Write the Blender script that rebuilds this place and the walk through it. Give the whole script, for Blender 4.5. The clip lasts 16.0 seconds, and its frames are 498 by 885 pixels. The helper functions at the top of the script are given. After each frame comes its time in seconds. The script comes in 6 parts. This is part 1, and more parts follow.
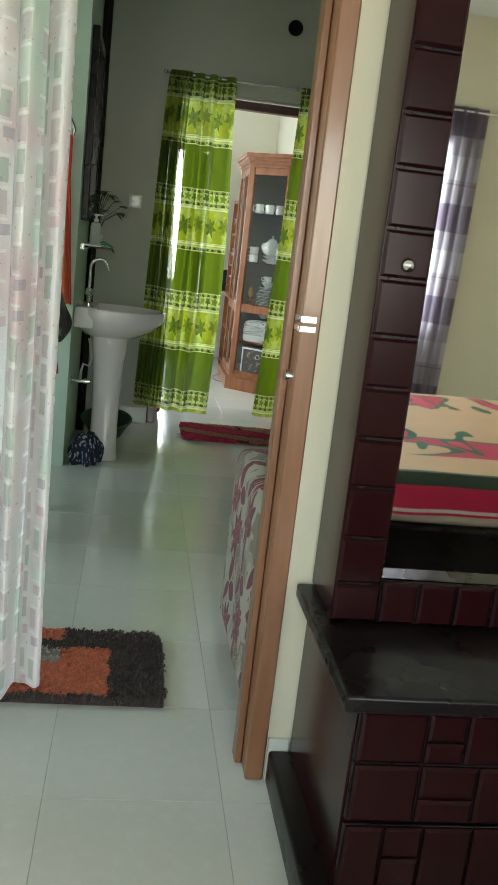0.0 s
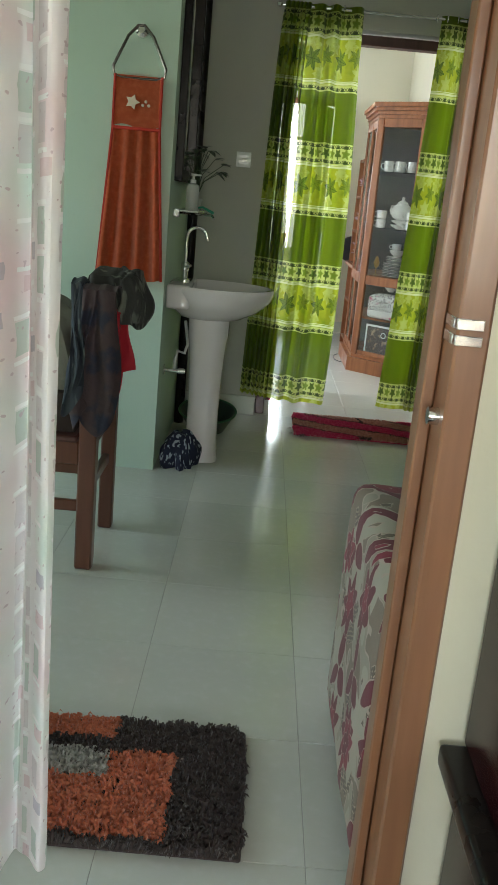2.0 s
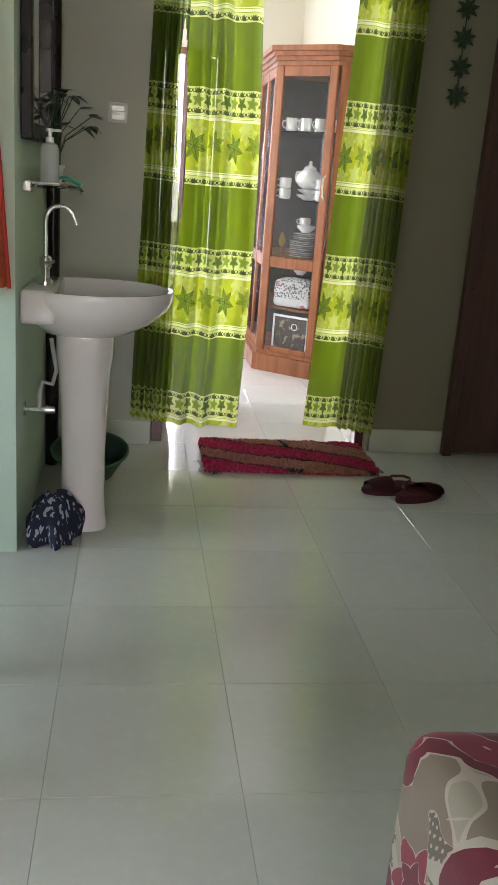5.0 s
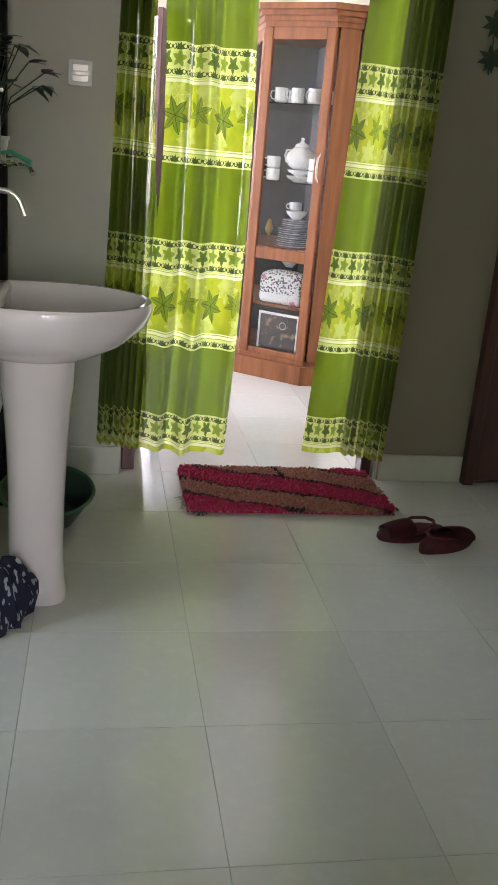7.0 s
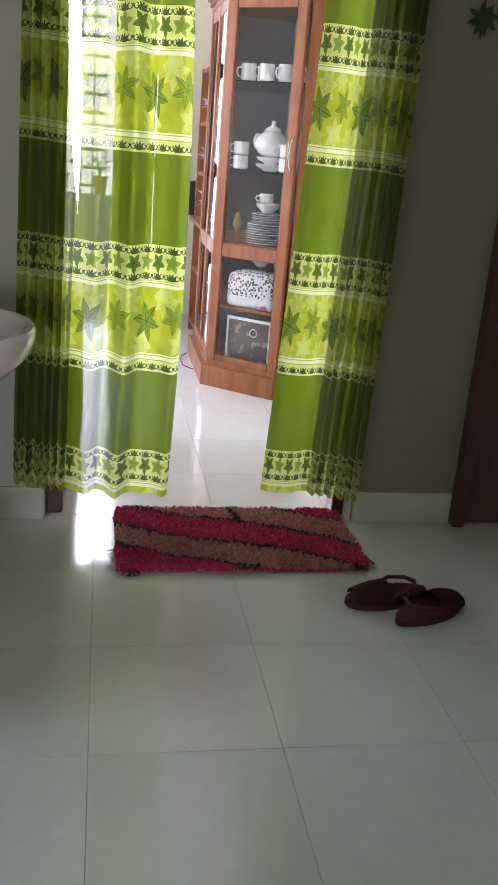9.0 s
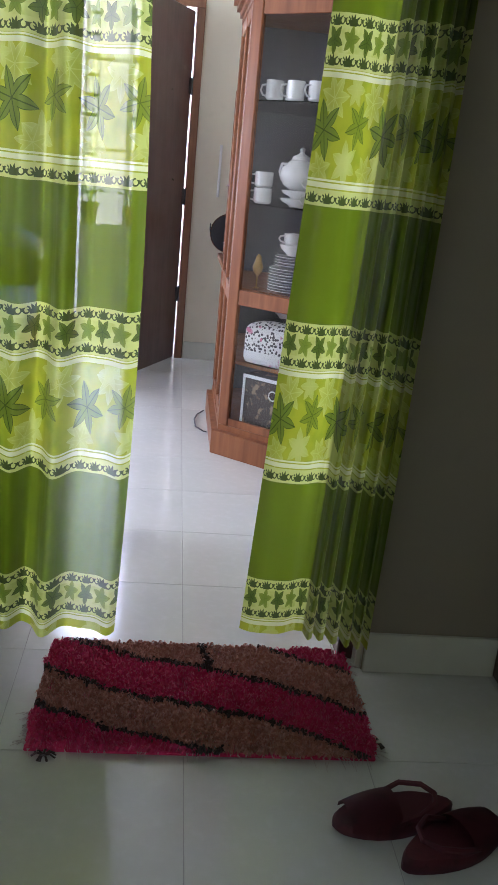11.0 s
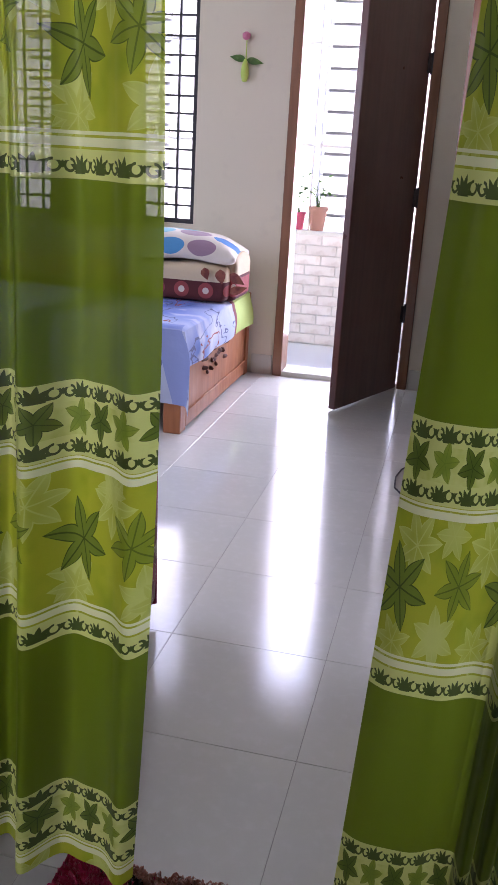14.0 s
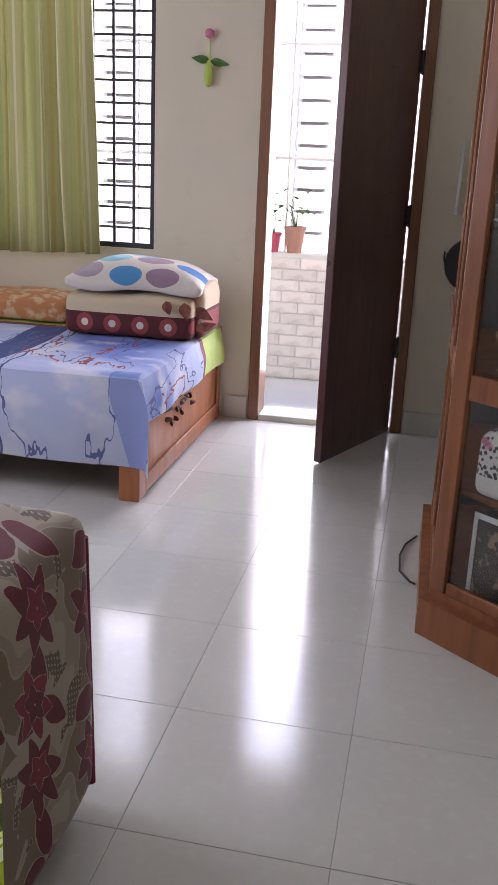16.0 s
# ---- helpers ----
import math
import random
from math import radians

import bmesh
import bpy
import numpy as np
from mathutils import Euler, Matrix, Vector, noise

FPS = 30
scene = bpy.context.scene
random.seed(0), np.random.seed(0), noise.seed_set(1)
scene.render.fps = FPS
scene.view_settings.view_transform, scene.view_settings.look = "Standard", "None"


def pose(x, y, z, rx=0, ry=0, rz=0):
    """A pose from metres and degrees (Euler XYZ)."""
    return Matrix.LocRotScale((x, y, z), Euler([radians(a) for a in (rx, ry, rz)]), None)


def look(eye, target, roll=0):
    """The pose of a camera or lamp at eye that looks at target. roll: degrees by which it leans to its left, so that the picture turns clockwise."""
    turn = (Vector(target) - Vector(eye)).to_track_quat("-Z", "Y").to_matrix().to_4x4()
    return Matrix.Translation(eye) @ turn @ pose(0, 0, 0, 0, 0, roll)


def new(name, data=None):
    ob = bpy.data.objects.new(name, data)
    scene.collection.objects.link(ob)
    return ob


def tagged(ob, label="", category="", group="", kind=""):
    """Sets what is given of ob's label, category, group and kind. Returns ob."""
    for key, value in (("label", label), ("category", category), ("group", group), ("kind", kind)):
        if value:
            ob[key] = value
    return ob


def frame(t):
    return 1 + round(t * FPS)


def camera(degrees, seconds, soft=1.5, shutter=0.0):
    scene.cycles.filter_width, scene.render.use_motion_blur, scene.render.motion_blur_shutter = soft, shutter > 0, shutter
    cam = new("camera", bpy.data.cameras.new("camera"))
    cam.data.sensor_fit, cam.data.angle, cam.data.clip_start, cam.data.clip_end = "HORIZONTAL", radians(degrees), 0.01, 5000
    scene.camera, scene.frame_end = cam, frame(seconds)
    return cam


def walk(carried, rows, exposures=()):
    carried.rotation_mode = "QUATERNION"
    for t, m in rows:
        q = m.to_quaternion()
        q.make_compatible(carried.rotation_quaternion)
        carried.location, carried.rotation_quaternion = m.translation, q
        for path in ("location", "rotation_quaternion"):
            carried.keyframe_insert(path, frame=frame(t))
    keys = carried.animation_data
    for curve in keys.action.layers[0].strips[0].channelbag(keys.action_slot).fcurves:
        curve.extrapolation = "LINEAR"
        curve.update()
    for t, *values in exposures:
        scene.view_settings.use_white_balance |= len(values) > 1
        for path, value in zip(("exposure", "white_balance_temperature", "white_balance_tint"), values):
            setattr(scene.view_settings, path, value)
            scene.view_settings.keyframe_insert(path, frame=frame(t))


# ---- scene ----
cam = camera(31.6, 16.0)
PATH = [
    (0, (0.594, 1.632, 1.24), (0.873, 3.563, 0.8), 6.5),
    (0.5, (0.608, 1.818, 1.222), (0.811, 3.757, 0.775), 5.5),
    (1, (0.679, 2.005, 1.227), (0.75, 3.936, 0.712), 5.1),
    (1.5, (0.721, 2.189, 1.233), (0.691, 4.112, 0.684), 5.4),
    (2, (0.693, 2.374, 1.225), (0.699, 4.3, 0.688), 5.3),
    (2.5, (0.675, 2.59, 1.217), (0.727, 4.516, 0.682), 5.1),
    (3, (0.703, 2.806, 1.212), (0.678, 4.718, 0.625), 4.8),
    (3.5, (0.706, 3.003, 1.203), (0.668, 4.91, 0.602), 5.0),
    (4, (0.651, 3.179, 1.199), (0.769, 5.09, 0.623), 5.2),
    (4.5, (0.619, 3.351, 1.197), (0.854, 5.256, 0.633), 4.8),
    (4.7, (0.626, 3.414, 1.2), (0.878, 5.316, 0.632), 4.5),
    (7, (0.624, 4.172, 1.192), (0.968, 6.045, 0.578), 5.0),
    (7.5, (0.685, 4.365, 1.189), (1.021, 6.235, 0.564), 4.5),
    (8, (0.735, 4.464, 1.184), (1.115, 6.315, 0.531), 3.8),
    (10.3, (1.113, 5.137, 1.203), (1.371, 7.028, 0.605), 5.9),
    (10.5, (1.14, 5.212, 1.218), (1.381, 7.106, 0.621), 5.5),
    (11, (1.194, 5.397, 1.211), (1.39, 7.298, 0.623), 5.5),
    (11.5, (1.328, 5.554, 1.218), (1.382, 7.462, 0.621), 5.4),
    (12, (1.396, 5.685, 1.212), (1.328, 7.6, 0.641), 5.0),
    (12.5, (1.388, 5.871, 1.216), (1.256, 7.792, 0.674), 5.0),
    (13, (1.378, 5.996, 1.2), (1.163, 7.906, 0.645), 4.8),
    (13.5, (1.417, 6.147, 1.205), (1.081, 8.028, 0.613), 4.2),
    (14, (1.482, 6.291, 1.192), (1.07, 8.146, 0.568), 3.3),
    (14.5, (1.481, 6.416, 1.169), (1.085, 8.265, 0.519), 3.0),
    (15, (1.397, 6.564, 1.201), (1.083, 8.433, 0.561), 3.7),
    (15.5, (1.366, 6.709, 1.179), (1.055, 8.591, 0.576), 3.2),
    (16, (1.353, 6.924, 1.19), (0.987, 8.799, 0.598), 2.5),
]
EXPOSURES = [(0.0, 2.75, 6050, 0), (2.0, 2.7, 6150, 3), (4.0, 3.2, 6250, 14), (8.0, 3.45, 6050, 25), (10.5, 2.85, 5700, 24), (12.5, 2.4, 5500, 30), (14.0, 1.75, 5850, 34), (16.0, 1.5, 6250, 30)]
walk(cam, [(t, look(eye, target, roll)) for t, eye, target, roll in PATH], EXPOSURES)

# ---- world, sun, large lights ----
world = bpy.data.worlds.new("world")
scene.world = world
world.use_nodes = True
_sky = world.node_tree.nodes.new("ShaderNodeTexSky")
_sky.sky_type, _sky.sun_disc, _sky.sun_elevation, _sky.sun_rotation = "NISHITA", False, radians(33), radians(155)
_bg = world.node_tree.nodes["Background"]
_bg.inputs["Strength"].default_value = 0.15
world.node_tree.links.new(_sky.outputs[0], _bg.inputs["Color"])

sun = new("sun", bpy.data.lights.new("sun", "SUN"))
sun.data.energy, sun.data.angle, sun.data.color = 5.0, radians(0.5), (1, 0.95, 0.88)
sun.matrix_world = look((0, 0, 10), (-0.35, 0.75, 9.46))


def window_lamp(name, eye, target, w, h, watts, color):
    ob = new(name, bpy.data.lights.new(name, "AREA"))
    ob.data.shape, ob.data.size, ob.data.size_y = "RECTANGLE", w, h
    ob.data.energy, ob.data.color = watts, color
    ob.matrix_world = look(eye, target)
    return ob


window_lamp("balcony_daylight", (0.9, 11.35, 1.15), (0.9, 5, 0.6), 0.64, 1.95, 13, (0.88, 0.94, 1.0))
window_lamp("bed_window_daylight", (-0.55, 11.24, 1.5), (-0.5, 8, 0.6), 1.1, 1.3, 9, (0.90, 0.95, 1.0))
window_lamp("side_window_daylight", (-1.93, 8.9, 1.5), (1.1, 7.6, 1.1), 1.2, 1.2, 13, (0.93, 0.94, 1.0))
window_lamp("hall_window_daylight", (-2.63, 5.0, 1.45), (-0.2, 4.3, 0.0), 1.4, 1.3, 4.6, (0.95, 1.0, 0.88))
window_lamp("bedroom_side_daylight", (-2.64, 1.5, 1.5), (0.6, 2.6, 0.9), 1.3, 1.3, 2.5, (0.97, 0.98, 1.0))
window_lamp("bedroom_back_daylight", (0.4, -1.13, 1.45), (0.5, 5, 0.9), 1.2, 1.2, 8.5, (1.0, 0.98, 0.97))
window_lamp("bedroom_window_daylight", (2.05, -1.13, 1.42), (1.9, 3, 1.1), 1.08, 1.22, 6.5, (1.0, 0.98, 0.94))


# ---- materials ----
class Sum:
    """A socket of a node tree, with arithmetic."""

    def __init__(self, tree, sock):
        self.t, self.s = tree, sock

    def op(self, kind, *others):
        n = self.t.nodes.new("ShaderNodeMath")
        n.operation = kind
        for i, o in enumerate((self, *others)):
            if isinstance(o, Sum):
                self.t.links.new(o.s, n.inputs[i])
            else:
                n.inputs[i].default_value = float(o)
        return Sum(self.t, n.outputs[0])

    def __add__(self, o): return self.op("ADD", o)
    def __sub__(self, o): return self.op("SUBTRACT", o)
    def __mul__(self, o): return self.op("MULTIPLY", o)
    def __truediv__(self, o): return self.op("DIVIDE", o)
    def fract(self): return self.op("FRACT")
    def abs(self): return self.op("ABSOLUTE")
    def sin(self): return self.op("SINE")
    def less(self, o): return self.op("LESS_THAN", o)
    def more(self, o): return self.op("GREATER_THAN", o)
    def both(self, o): return self.op("MULTIPLY", o)
    def either(self, o): return self.op("MAXIMUM", o)
    def band(self, a, b): return self.more(a).both(self.less(b))


class Mat:
    """A procedural material built up step by step."""

    def __init__(self, name, color, rough=0.5, metal=0.0, **more):
        self.m = bpy.data.materials.new(name)
        self.m.use_nodes = True
        self.t = self.m.node_tree
        self.b = self.t.nodes["Principled BSDF"]
        self.b.inputs["Base Color"].default_value = (*color, 1)
        self.b.inputs["Roughness"].default_value = rough
        self.b.inputs["Metallic"].default_value = metal
        for k, v in more.items():
            self.b.inputs[k.replace("_", " ")].default_value = v
        self.color = (*color, 1)
        self.last = None

    def node(self, kind, **inputs):
        n = self.t.nodes.new(kind)
        for k, v in inputs.items():
            n.inputs[k.replace("_", " ")].default_value = v
        return n

    def coords(self, kind="Object", scale=(1, 1, 1)):
        c = self.t.nodes.new("ShaderNodeTexCoord")
        m = self.node("ShaderNodeMapping", Scale=scale)
        self.t.links.new(c.outputs[kind], m.inputs["Vector"])
        return m.outputs[0]

    def noise(self, size, detail=3.0, scale=(1, 1, 1), kind="Object"):
        n = self.node("ShaderNodeTexNoise", Scale=1 / size, Detail=detail)
        self.t.links.new(self.coords(kind, scale), n.inputs["Vector"])
        return Sum(self.t, n.outputs["Fac"])

    def uv(self):
        s = self.t.nodes.new("ShaderNodeSeparateXYZ")
        self.t.links.new(self.coords("UV"), s.inputs[0])
        return Sum(self.t, s.outputs[0]), Sum(self.t, s.outputs[1])

    def xyz(self):
        s = self.t.nodes.new("ShaderNodeSeparateXYZ")
        self.t.links.new(self.coords("Object"), s.inputs[0])
        return [Sum(self.t, s.outputs[i]) for i in range(3)]

    def tint(self, color, fac, amount=1.0):
        """Lays color over what is there where fac (0 to 1) says."""
        mix = self.t.nodes.new("ShaderNodeMix")
        mix.data_type = "RGBA"
        if self.last:
            self.t.links.new(self.last, mix.inputs[6])
        else:
            mix.inputs[6].default_value = self.color
        mix.inputs[7].default_value = (*color, 1)
        f = fac if amount == 1.0 else fac * amount
        f.s.node.use_clamp = True
        self.t.links.new(f.s, mix.inputs[0])
        self.last = mix.outputs[2]
        self.t.links.new(self.last, self.b.inputs["Base Color"])
        return self

    def speck(self, color, size, low=0.5, high=0.65, detail=3.0, scale=(1, 1, 1), amount=1.0, kind="Object"):
        n = self.noise(size, detail, scale, kind)
        return self.tint(color, (n - low) / (high - low), amount)

    def bump(self, size, depth, detail=4.0, scale=(1, 1, 1), strength=0.6, fac=None, kind="Object"):
        n = fac or self.noise(size, detail, scale, kind)
        bu = self.node("ShaderNodeBump", Strength=strength, Distance=depth)
        self.t.links.new(n.s, bu.inputs["Height"])
        old = self.b.inputs["Normal"]
        if old.is_linked:
            self.t.links.new(old.links[0].from_socket, bu.inputs["Normal"])
        self.t.links.new(bu.outputs[0], old)
        return self

    def gloss(self, size, low, high, scale=(1, 1, 1)):
        n = self.noise(size, 4.0, scale)
        self.t.links.new((n * (high - low) * 1.6 + (low - 0.3 * (high - low))).s, self.b.inputs["Roughness"])
        return self

    def cloth(self, share, tone=None):
        """Lets a share of the light through, as thin cloth does."""
        tr = self.t.nodes.new("ShaderNodeBsdfTranslucent")
        if self.last:
            self.t.links.new(self.last, tr.inputs["Color"])
        else:
            tr.inputs["Color"].default_value = self.color
        mx = self.node("ShaderNodeMixShader", Fac=share)
        out = self.t.nodes["Material Output"]
        self.t.links.new(self.b.outputs[0], mx.inputs[1])
        self.t.links.new(tr.outputs[0], mx.inputs[2])
        self.t.links.new(mx.outputs[0], out.inputs["Surface"])
        return self

    def random_tone(self, low, high):
        """A small change of tone from piece to piece."""
        info = self.t.nodes.new("ShaderNodeObjectInfo")
        hs = self.node("ShaderNodeHueSaturation")
        r = Sum(self.t, info.outputs["Random"]) * (high - low) + low
        self.t.links.new(r.s, hs.inputs["Value"])
        if self.last:
            self.t.links.new(self.last, hs.inputs["Color"])
        else:
            hs.inputs["Color"].default_value = self.color
        self.last = hs.outputs[0]
        self.t.links.new(self.last, self.b.inputs["Base Color"])
        return self


def wood(name, base, dark, rough=0.35, coat=0.3, grain=(1, 1, 0.08), size=0.03):
    m = Mat(name, base, rough, Coat_Weight=coat, Coat_Roughness=0.12, Specular_IOR_Level=0.5 if coat > 0.25 else 0.22)
    m.speck(dark, size, 0.35, 0.7, 5, grain, 0.75).speck(tuple(c * 1.25 for c in base), 0.25, 0.45, 0.8, 2, grain, 0.4)
    m.bump(size * 0.5, 0.0004, 5, grain, 0.4).gloss(0.12, rough - 0.1, rough + 0.12)
    return m.m


def paint(name, base, shade, rough=0.75):
    m = Mat(name, base, rough)
    m.speck(shade, 0.8, 0.4, 0.75, 4, amount=0.5).speck(tuple(c * 0.8 for c in base), 0.09, 0.62, 0.8, 5, amount=0.35)
    m.bump(0.012, 0.0008, 3, strength=0.5).bump(0.25, 0.003, 2, strength=0.3)
    return m.m


wall_green = paint("wall_paint_green", (0.48, 0.60, 0.51), (0.42, 0.53, 0.44))
wall_grey = paint("wall_paint_grey", (0.56, 0.55, 0.49), (0.49, 0.48, 0.42))
# darker than the other hall paint: shade is put into this colour
wall_shaded = paint("wall_paint_shaded", (0.31, 0.28, 0.21), (0.26, 0.235, 0.175))
wall_cream = paint("wall_paint_cream", (0.72, 0.68, 0.52), (0.63, 0.59, 0.45))
wall_room = paint("wall_paint_pale", (0.74, 0.70, 0.56), (0.66, 0.63, 0.50))
ceiling_white = paint("ceiling_paint", (0.78, 0.79, 0.74), (0.7, 0.7, 0.66))
tile_mat = Mat("glazed_floor_tile", (0.60, 0.61, 0.56), 0.14, Specular_IOR_Level=0.85)
tile_mat.speck((0.53, 0.54, 0.51), 0.35, 0.4, 0.7, 5, amount=0.5).speck((0.67, 0.67, 0.65), 0.03, 0.5, 0.7, 5, amount=0.35)
tile_mat.random_tone(0.96, 1.03).bump(0.3, 0.0006, 2, strength=0.25).gloss(0.18, 0.10, 0.19)
tile_mat = tile_mat.m
grout = Mat("dark_grout", (0.36, 0.36, 0.335), 0.9).m
skirting_mat = Mat("pale_skirting_tile", (0.66, 0.68, 0.6), 0.25).speck((0.55, 0.57, 0.5), 0.2, 0.45, 0.7, 4, amount=0.5).m
oak = wood("varnished_orange_wood", (0.25, 0.115, 0.055), (0.15, 0.062, 0.028))
teak = wood("varnished_teak", (0.27, 0.105, 0.042), (0.13, 0.042, 0.018), 0.40, 0.12)
bed_wood = wood("satin_orange_bed_wood", (0.42, 0.17, 0.075), (0.28, 0.105, 0.042), 0.5, 0.05)
walnut = wood("dark_red_brown_wood", (0.15, 0.055, 0.032), (0.08, 0.027, 0.017))
walnut_dull = Mat("dull_red_brown_carving", (0.13, 0.045, 0.028), 0.7).bump(0.01, 0.0005).m
dark_leaf = wood("dark_brown_door_wood", (0.11, 0.042, 0.036), (0.055, 0.02, 0.018), 0.34)
mahogany = Mat("polished_dark_mahogany", (0.018, 0.0032, 0.0040), 0.20, Specular_IOR_Level=0.16)
mahogany = mahogany.speck((0.011, 0.002, 0.0026), 0.05, 0.35, 0.7, 5, (1, 1, 0.1), 0.6).bump(0.004, 0.0002, 3, (1, 1, 0.15), 0.3).m
black_wood = wood("black_brown_wood", (0.007, 0.0045, 0.0045), (0.005, 0.004, 0.004), 0.28, 0.03)
ceramic = Mat("glazed_white_ceramic", (0.78, 0.72, 0.72), 0.07, Coat_Weight=0.5, Coat_Roughness=0.03).speck((0.7, 0.64, 0.64), 0.3, 0.5, 0.8, 3, amount=0.3).m
chrome = Mat("polished_chrome", (0.75, 0.75, 0.74), 0.12, 1.0).gloss(0.03, 0.08, 0.25).m
black_iron = Mat("black_painted_iron", (0.02, 0.022, 0.028), 0.45).bump(0.01, 0.0005).m
mirror_mat = Mat("mirror_silver", (0.86, 0.87, 0.87), 0.02, 1.0).m
glass = Mat("clear_glass", (0.92, 0.96, 0.94), 0.03, Transmission_Weight=1.0, IOR=1.45).m
white_plastic = Mat("white_plastic", (0.86, 0.87, 0.86), 0.2).m
white_china = Mat("white_china", (0.80, 0.80, 0.78), 0.12, Coat_Weight=0.4).m


# ---- shapes ----
def box(bm, x0, x1, y0, y1, z0, z1, bevel=0.0, seg=1, turn=None):
    """A block between the given limits, with softened edges. turn: a matrix laid over it."""
    made = bmesh.ops.create_cube(bm, size=1.0)["verts"]
    m = Matrix.Translation(((x0 + x1) / 2, (y0 + y1) / 2, (z0 + z1) / 2)) @ Matrix.Diagonal((x1 - x0, y1 - y0, z1 - z0, 1))
    bmesh.ops.transform(bm, matrix=(turn @ m) if turn else m, verts=made)
    if bevel:
        edges = list({e for v in made for e in v.link_edges})
        bmesh.ops.bevel(bm, geom=edges, offset=bevel, segments=seg, affect="EDGES", profile=0.6)
    return bm


def rod(bm, a, b, r, seg=12, r2=None):
    """A round bar from a to b."""
    a, b = Vector(a), Vector(b)
    q = (b - a).to_track_quat("Z", "Y").to_matrix().to_4x4()
    bmesh.ops.create_cone(bm, cap_ends=True, segments=seg, radius1=r, radius2=r if r2 is None else r2, depth=(b - a).length, matrix=Matrix.Translation((a + b) / 2) @ q)
    return bm


def tube(bm, pts, r, seg=10, closed=False):
    """A bent tube through the points."""
    pts = [Vector(p) for p in pts]
    rings, n, side = [], len(pts), None
    for i, p in enumerate(pts):
        t = (pts[(i + 1) % n if closed else min(i + 1, n - 1)] - pts[(i - 1) % n if closed else max(i - 1, 0)]).normalized()
        side = (side - t * side.dot(t)).normalized() if side is not None and (side - t * side.dot(t)).length > 1e-4 else t.orthogonal().normalized()
        up = t.cross(side)
        rr = r[i] if isinstance(r, (list, tuple)) else r
        rings.append([bm.verts.new(p + (side * math.cos(k * math.tau / seg) + up * math.sin(k * math.tau / seg)) * rr) for k in range(seg)])
    for i in range(n if closed else n - 1):
        a, b = rings[i], rings[(i + 1) % n]
        for k in range(seg):
            bm.faces.new((a[k], a[(k + 1) % seg], b[(k + 1) % seg], b[k]))
    if not closed:
        bm.faces.new(rings[0][::-1])
        bm.faces.new(rings[-1])
    return bm


def lathe(bm, profile, centre, seg=28, sx=1.0, sy=1.0):
    """Turns a profile of (radius, height) about an upright axis."""
    cx, cy, cz = centre
    rings = []
    for r, h in profile:
        rings.append([bm.verts.new((cx + max(r, 1e-4) * sx * math.cos(k * math.tau / seg), cy + max(r, 1e-4) * sy * math.sin(k * math.tau / seg), cz + h)) for k in range(seg)])
    for a, b in zip(rings, rings[1:]):
        for k in range(seg):
            bm.faces.new((a[k], a[(k + 1) % seg], b[(k + 1) % seg], b[k]))
    bm.faces.new(rings[0][::-1])
    bm.faces.new(rings[-1])
    return bm


def prism(bm, pts, z0, z1):
    """An upright prism on a plan outline."""
    lo, hi = [bm.verts.new((x, y, z0)) for x, y in pts], [bm.verts.new((x, y, z1)) for x, y in pts]
    n = len(pts)
    bm.faces.new(lo[::-1]), bm.faces.new(hi)
    for i in range(n):
        bm.faces.new((lo[i], lo[(i + 1) % n], hi[(i + 1) % n], hi[i]))
    return bm


def mesh(name, bm, material, smooth=False):
    bmesh.ops.recalc_face_normals(bm, faces=bm.faces)
    me = bpy.data.meshes.new(name)
    bm.to_mesh(me)
    bm.free()
    me.materials.append(material)
    if smooth:
        me.shade_smooth()
        me.set_sharp_from_angle(angle=radians(38))
    return me


def thing(name, label, category, at=(0, 0, 0), group="", turn=0):
    ob = tagged(new(name), label, category, group)
    ob.matrix_world = pose(*at, 0, 0, turn)
    return ob


def single(name, bm, material, label, category, group="", at=(0, 0, 0), turn=0, smooth=True, kind=""):
    ob = tagged(new(name, mesh(name, bm, material, smooth)), label, category, group, kind)
    ob.matrix_world = pose(*at, 0, 0, turn)
    return ob


def part(name, bm, material, parent, label="", smooth=True, kind=""):
    ob = new(name, mesh(name, bm, material, smooth))
    ob.parent = parent
    return tagged(ob, label, "", "", kind)


def structure(name, bm, material, label, category, smooth=False):
    return tagged(new(name, mesh(name, bm, material, smooth)), label, category, "", "structure")


def wall_with_holes(bm, axis, at, thick, a0, a1, z1, holes):
    """A wall along x (axis "x", front face at y=at) or y, cut by holes (a, b, low, high)."""
    def put(a, b, lo, hi):
        if b - a > 1e-4 and hi - lo > 1e-4:
            if axis == "x":
                box(bm, a, b, at, at + thick, lo, hi)
            else:
                box(bm, at, at + thick, a, b, lo, hi)
    x = a0
    for a, b, lo, hi in sorted(holes):
        put(x, a, 0, z1)
        put(a, b, 0, lo)
        put(a, b, hi, z1)
        x = b
    put(x, a1, 0, z1)
    return bm


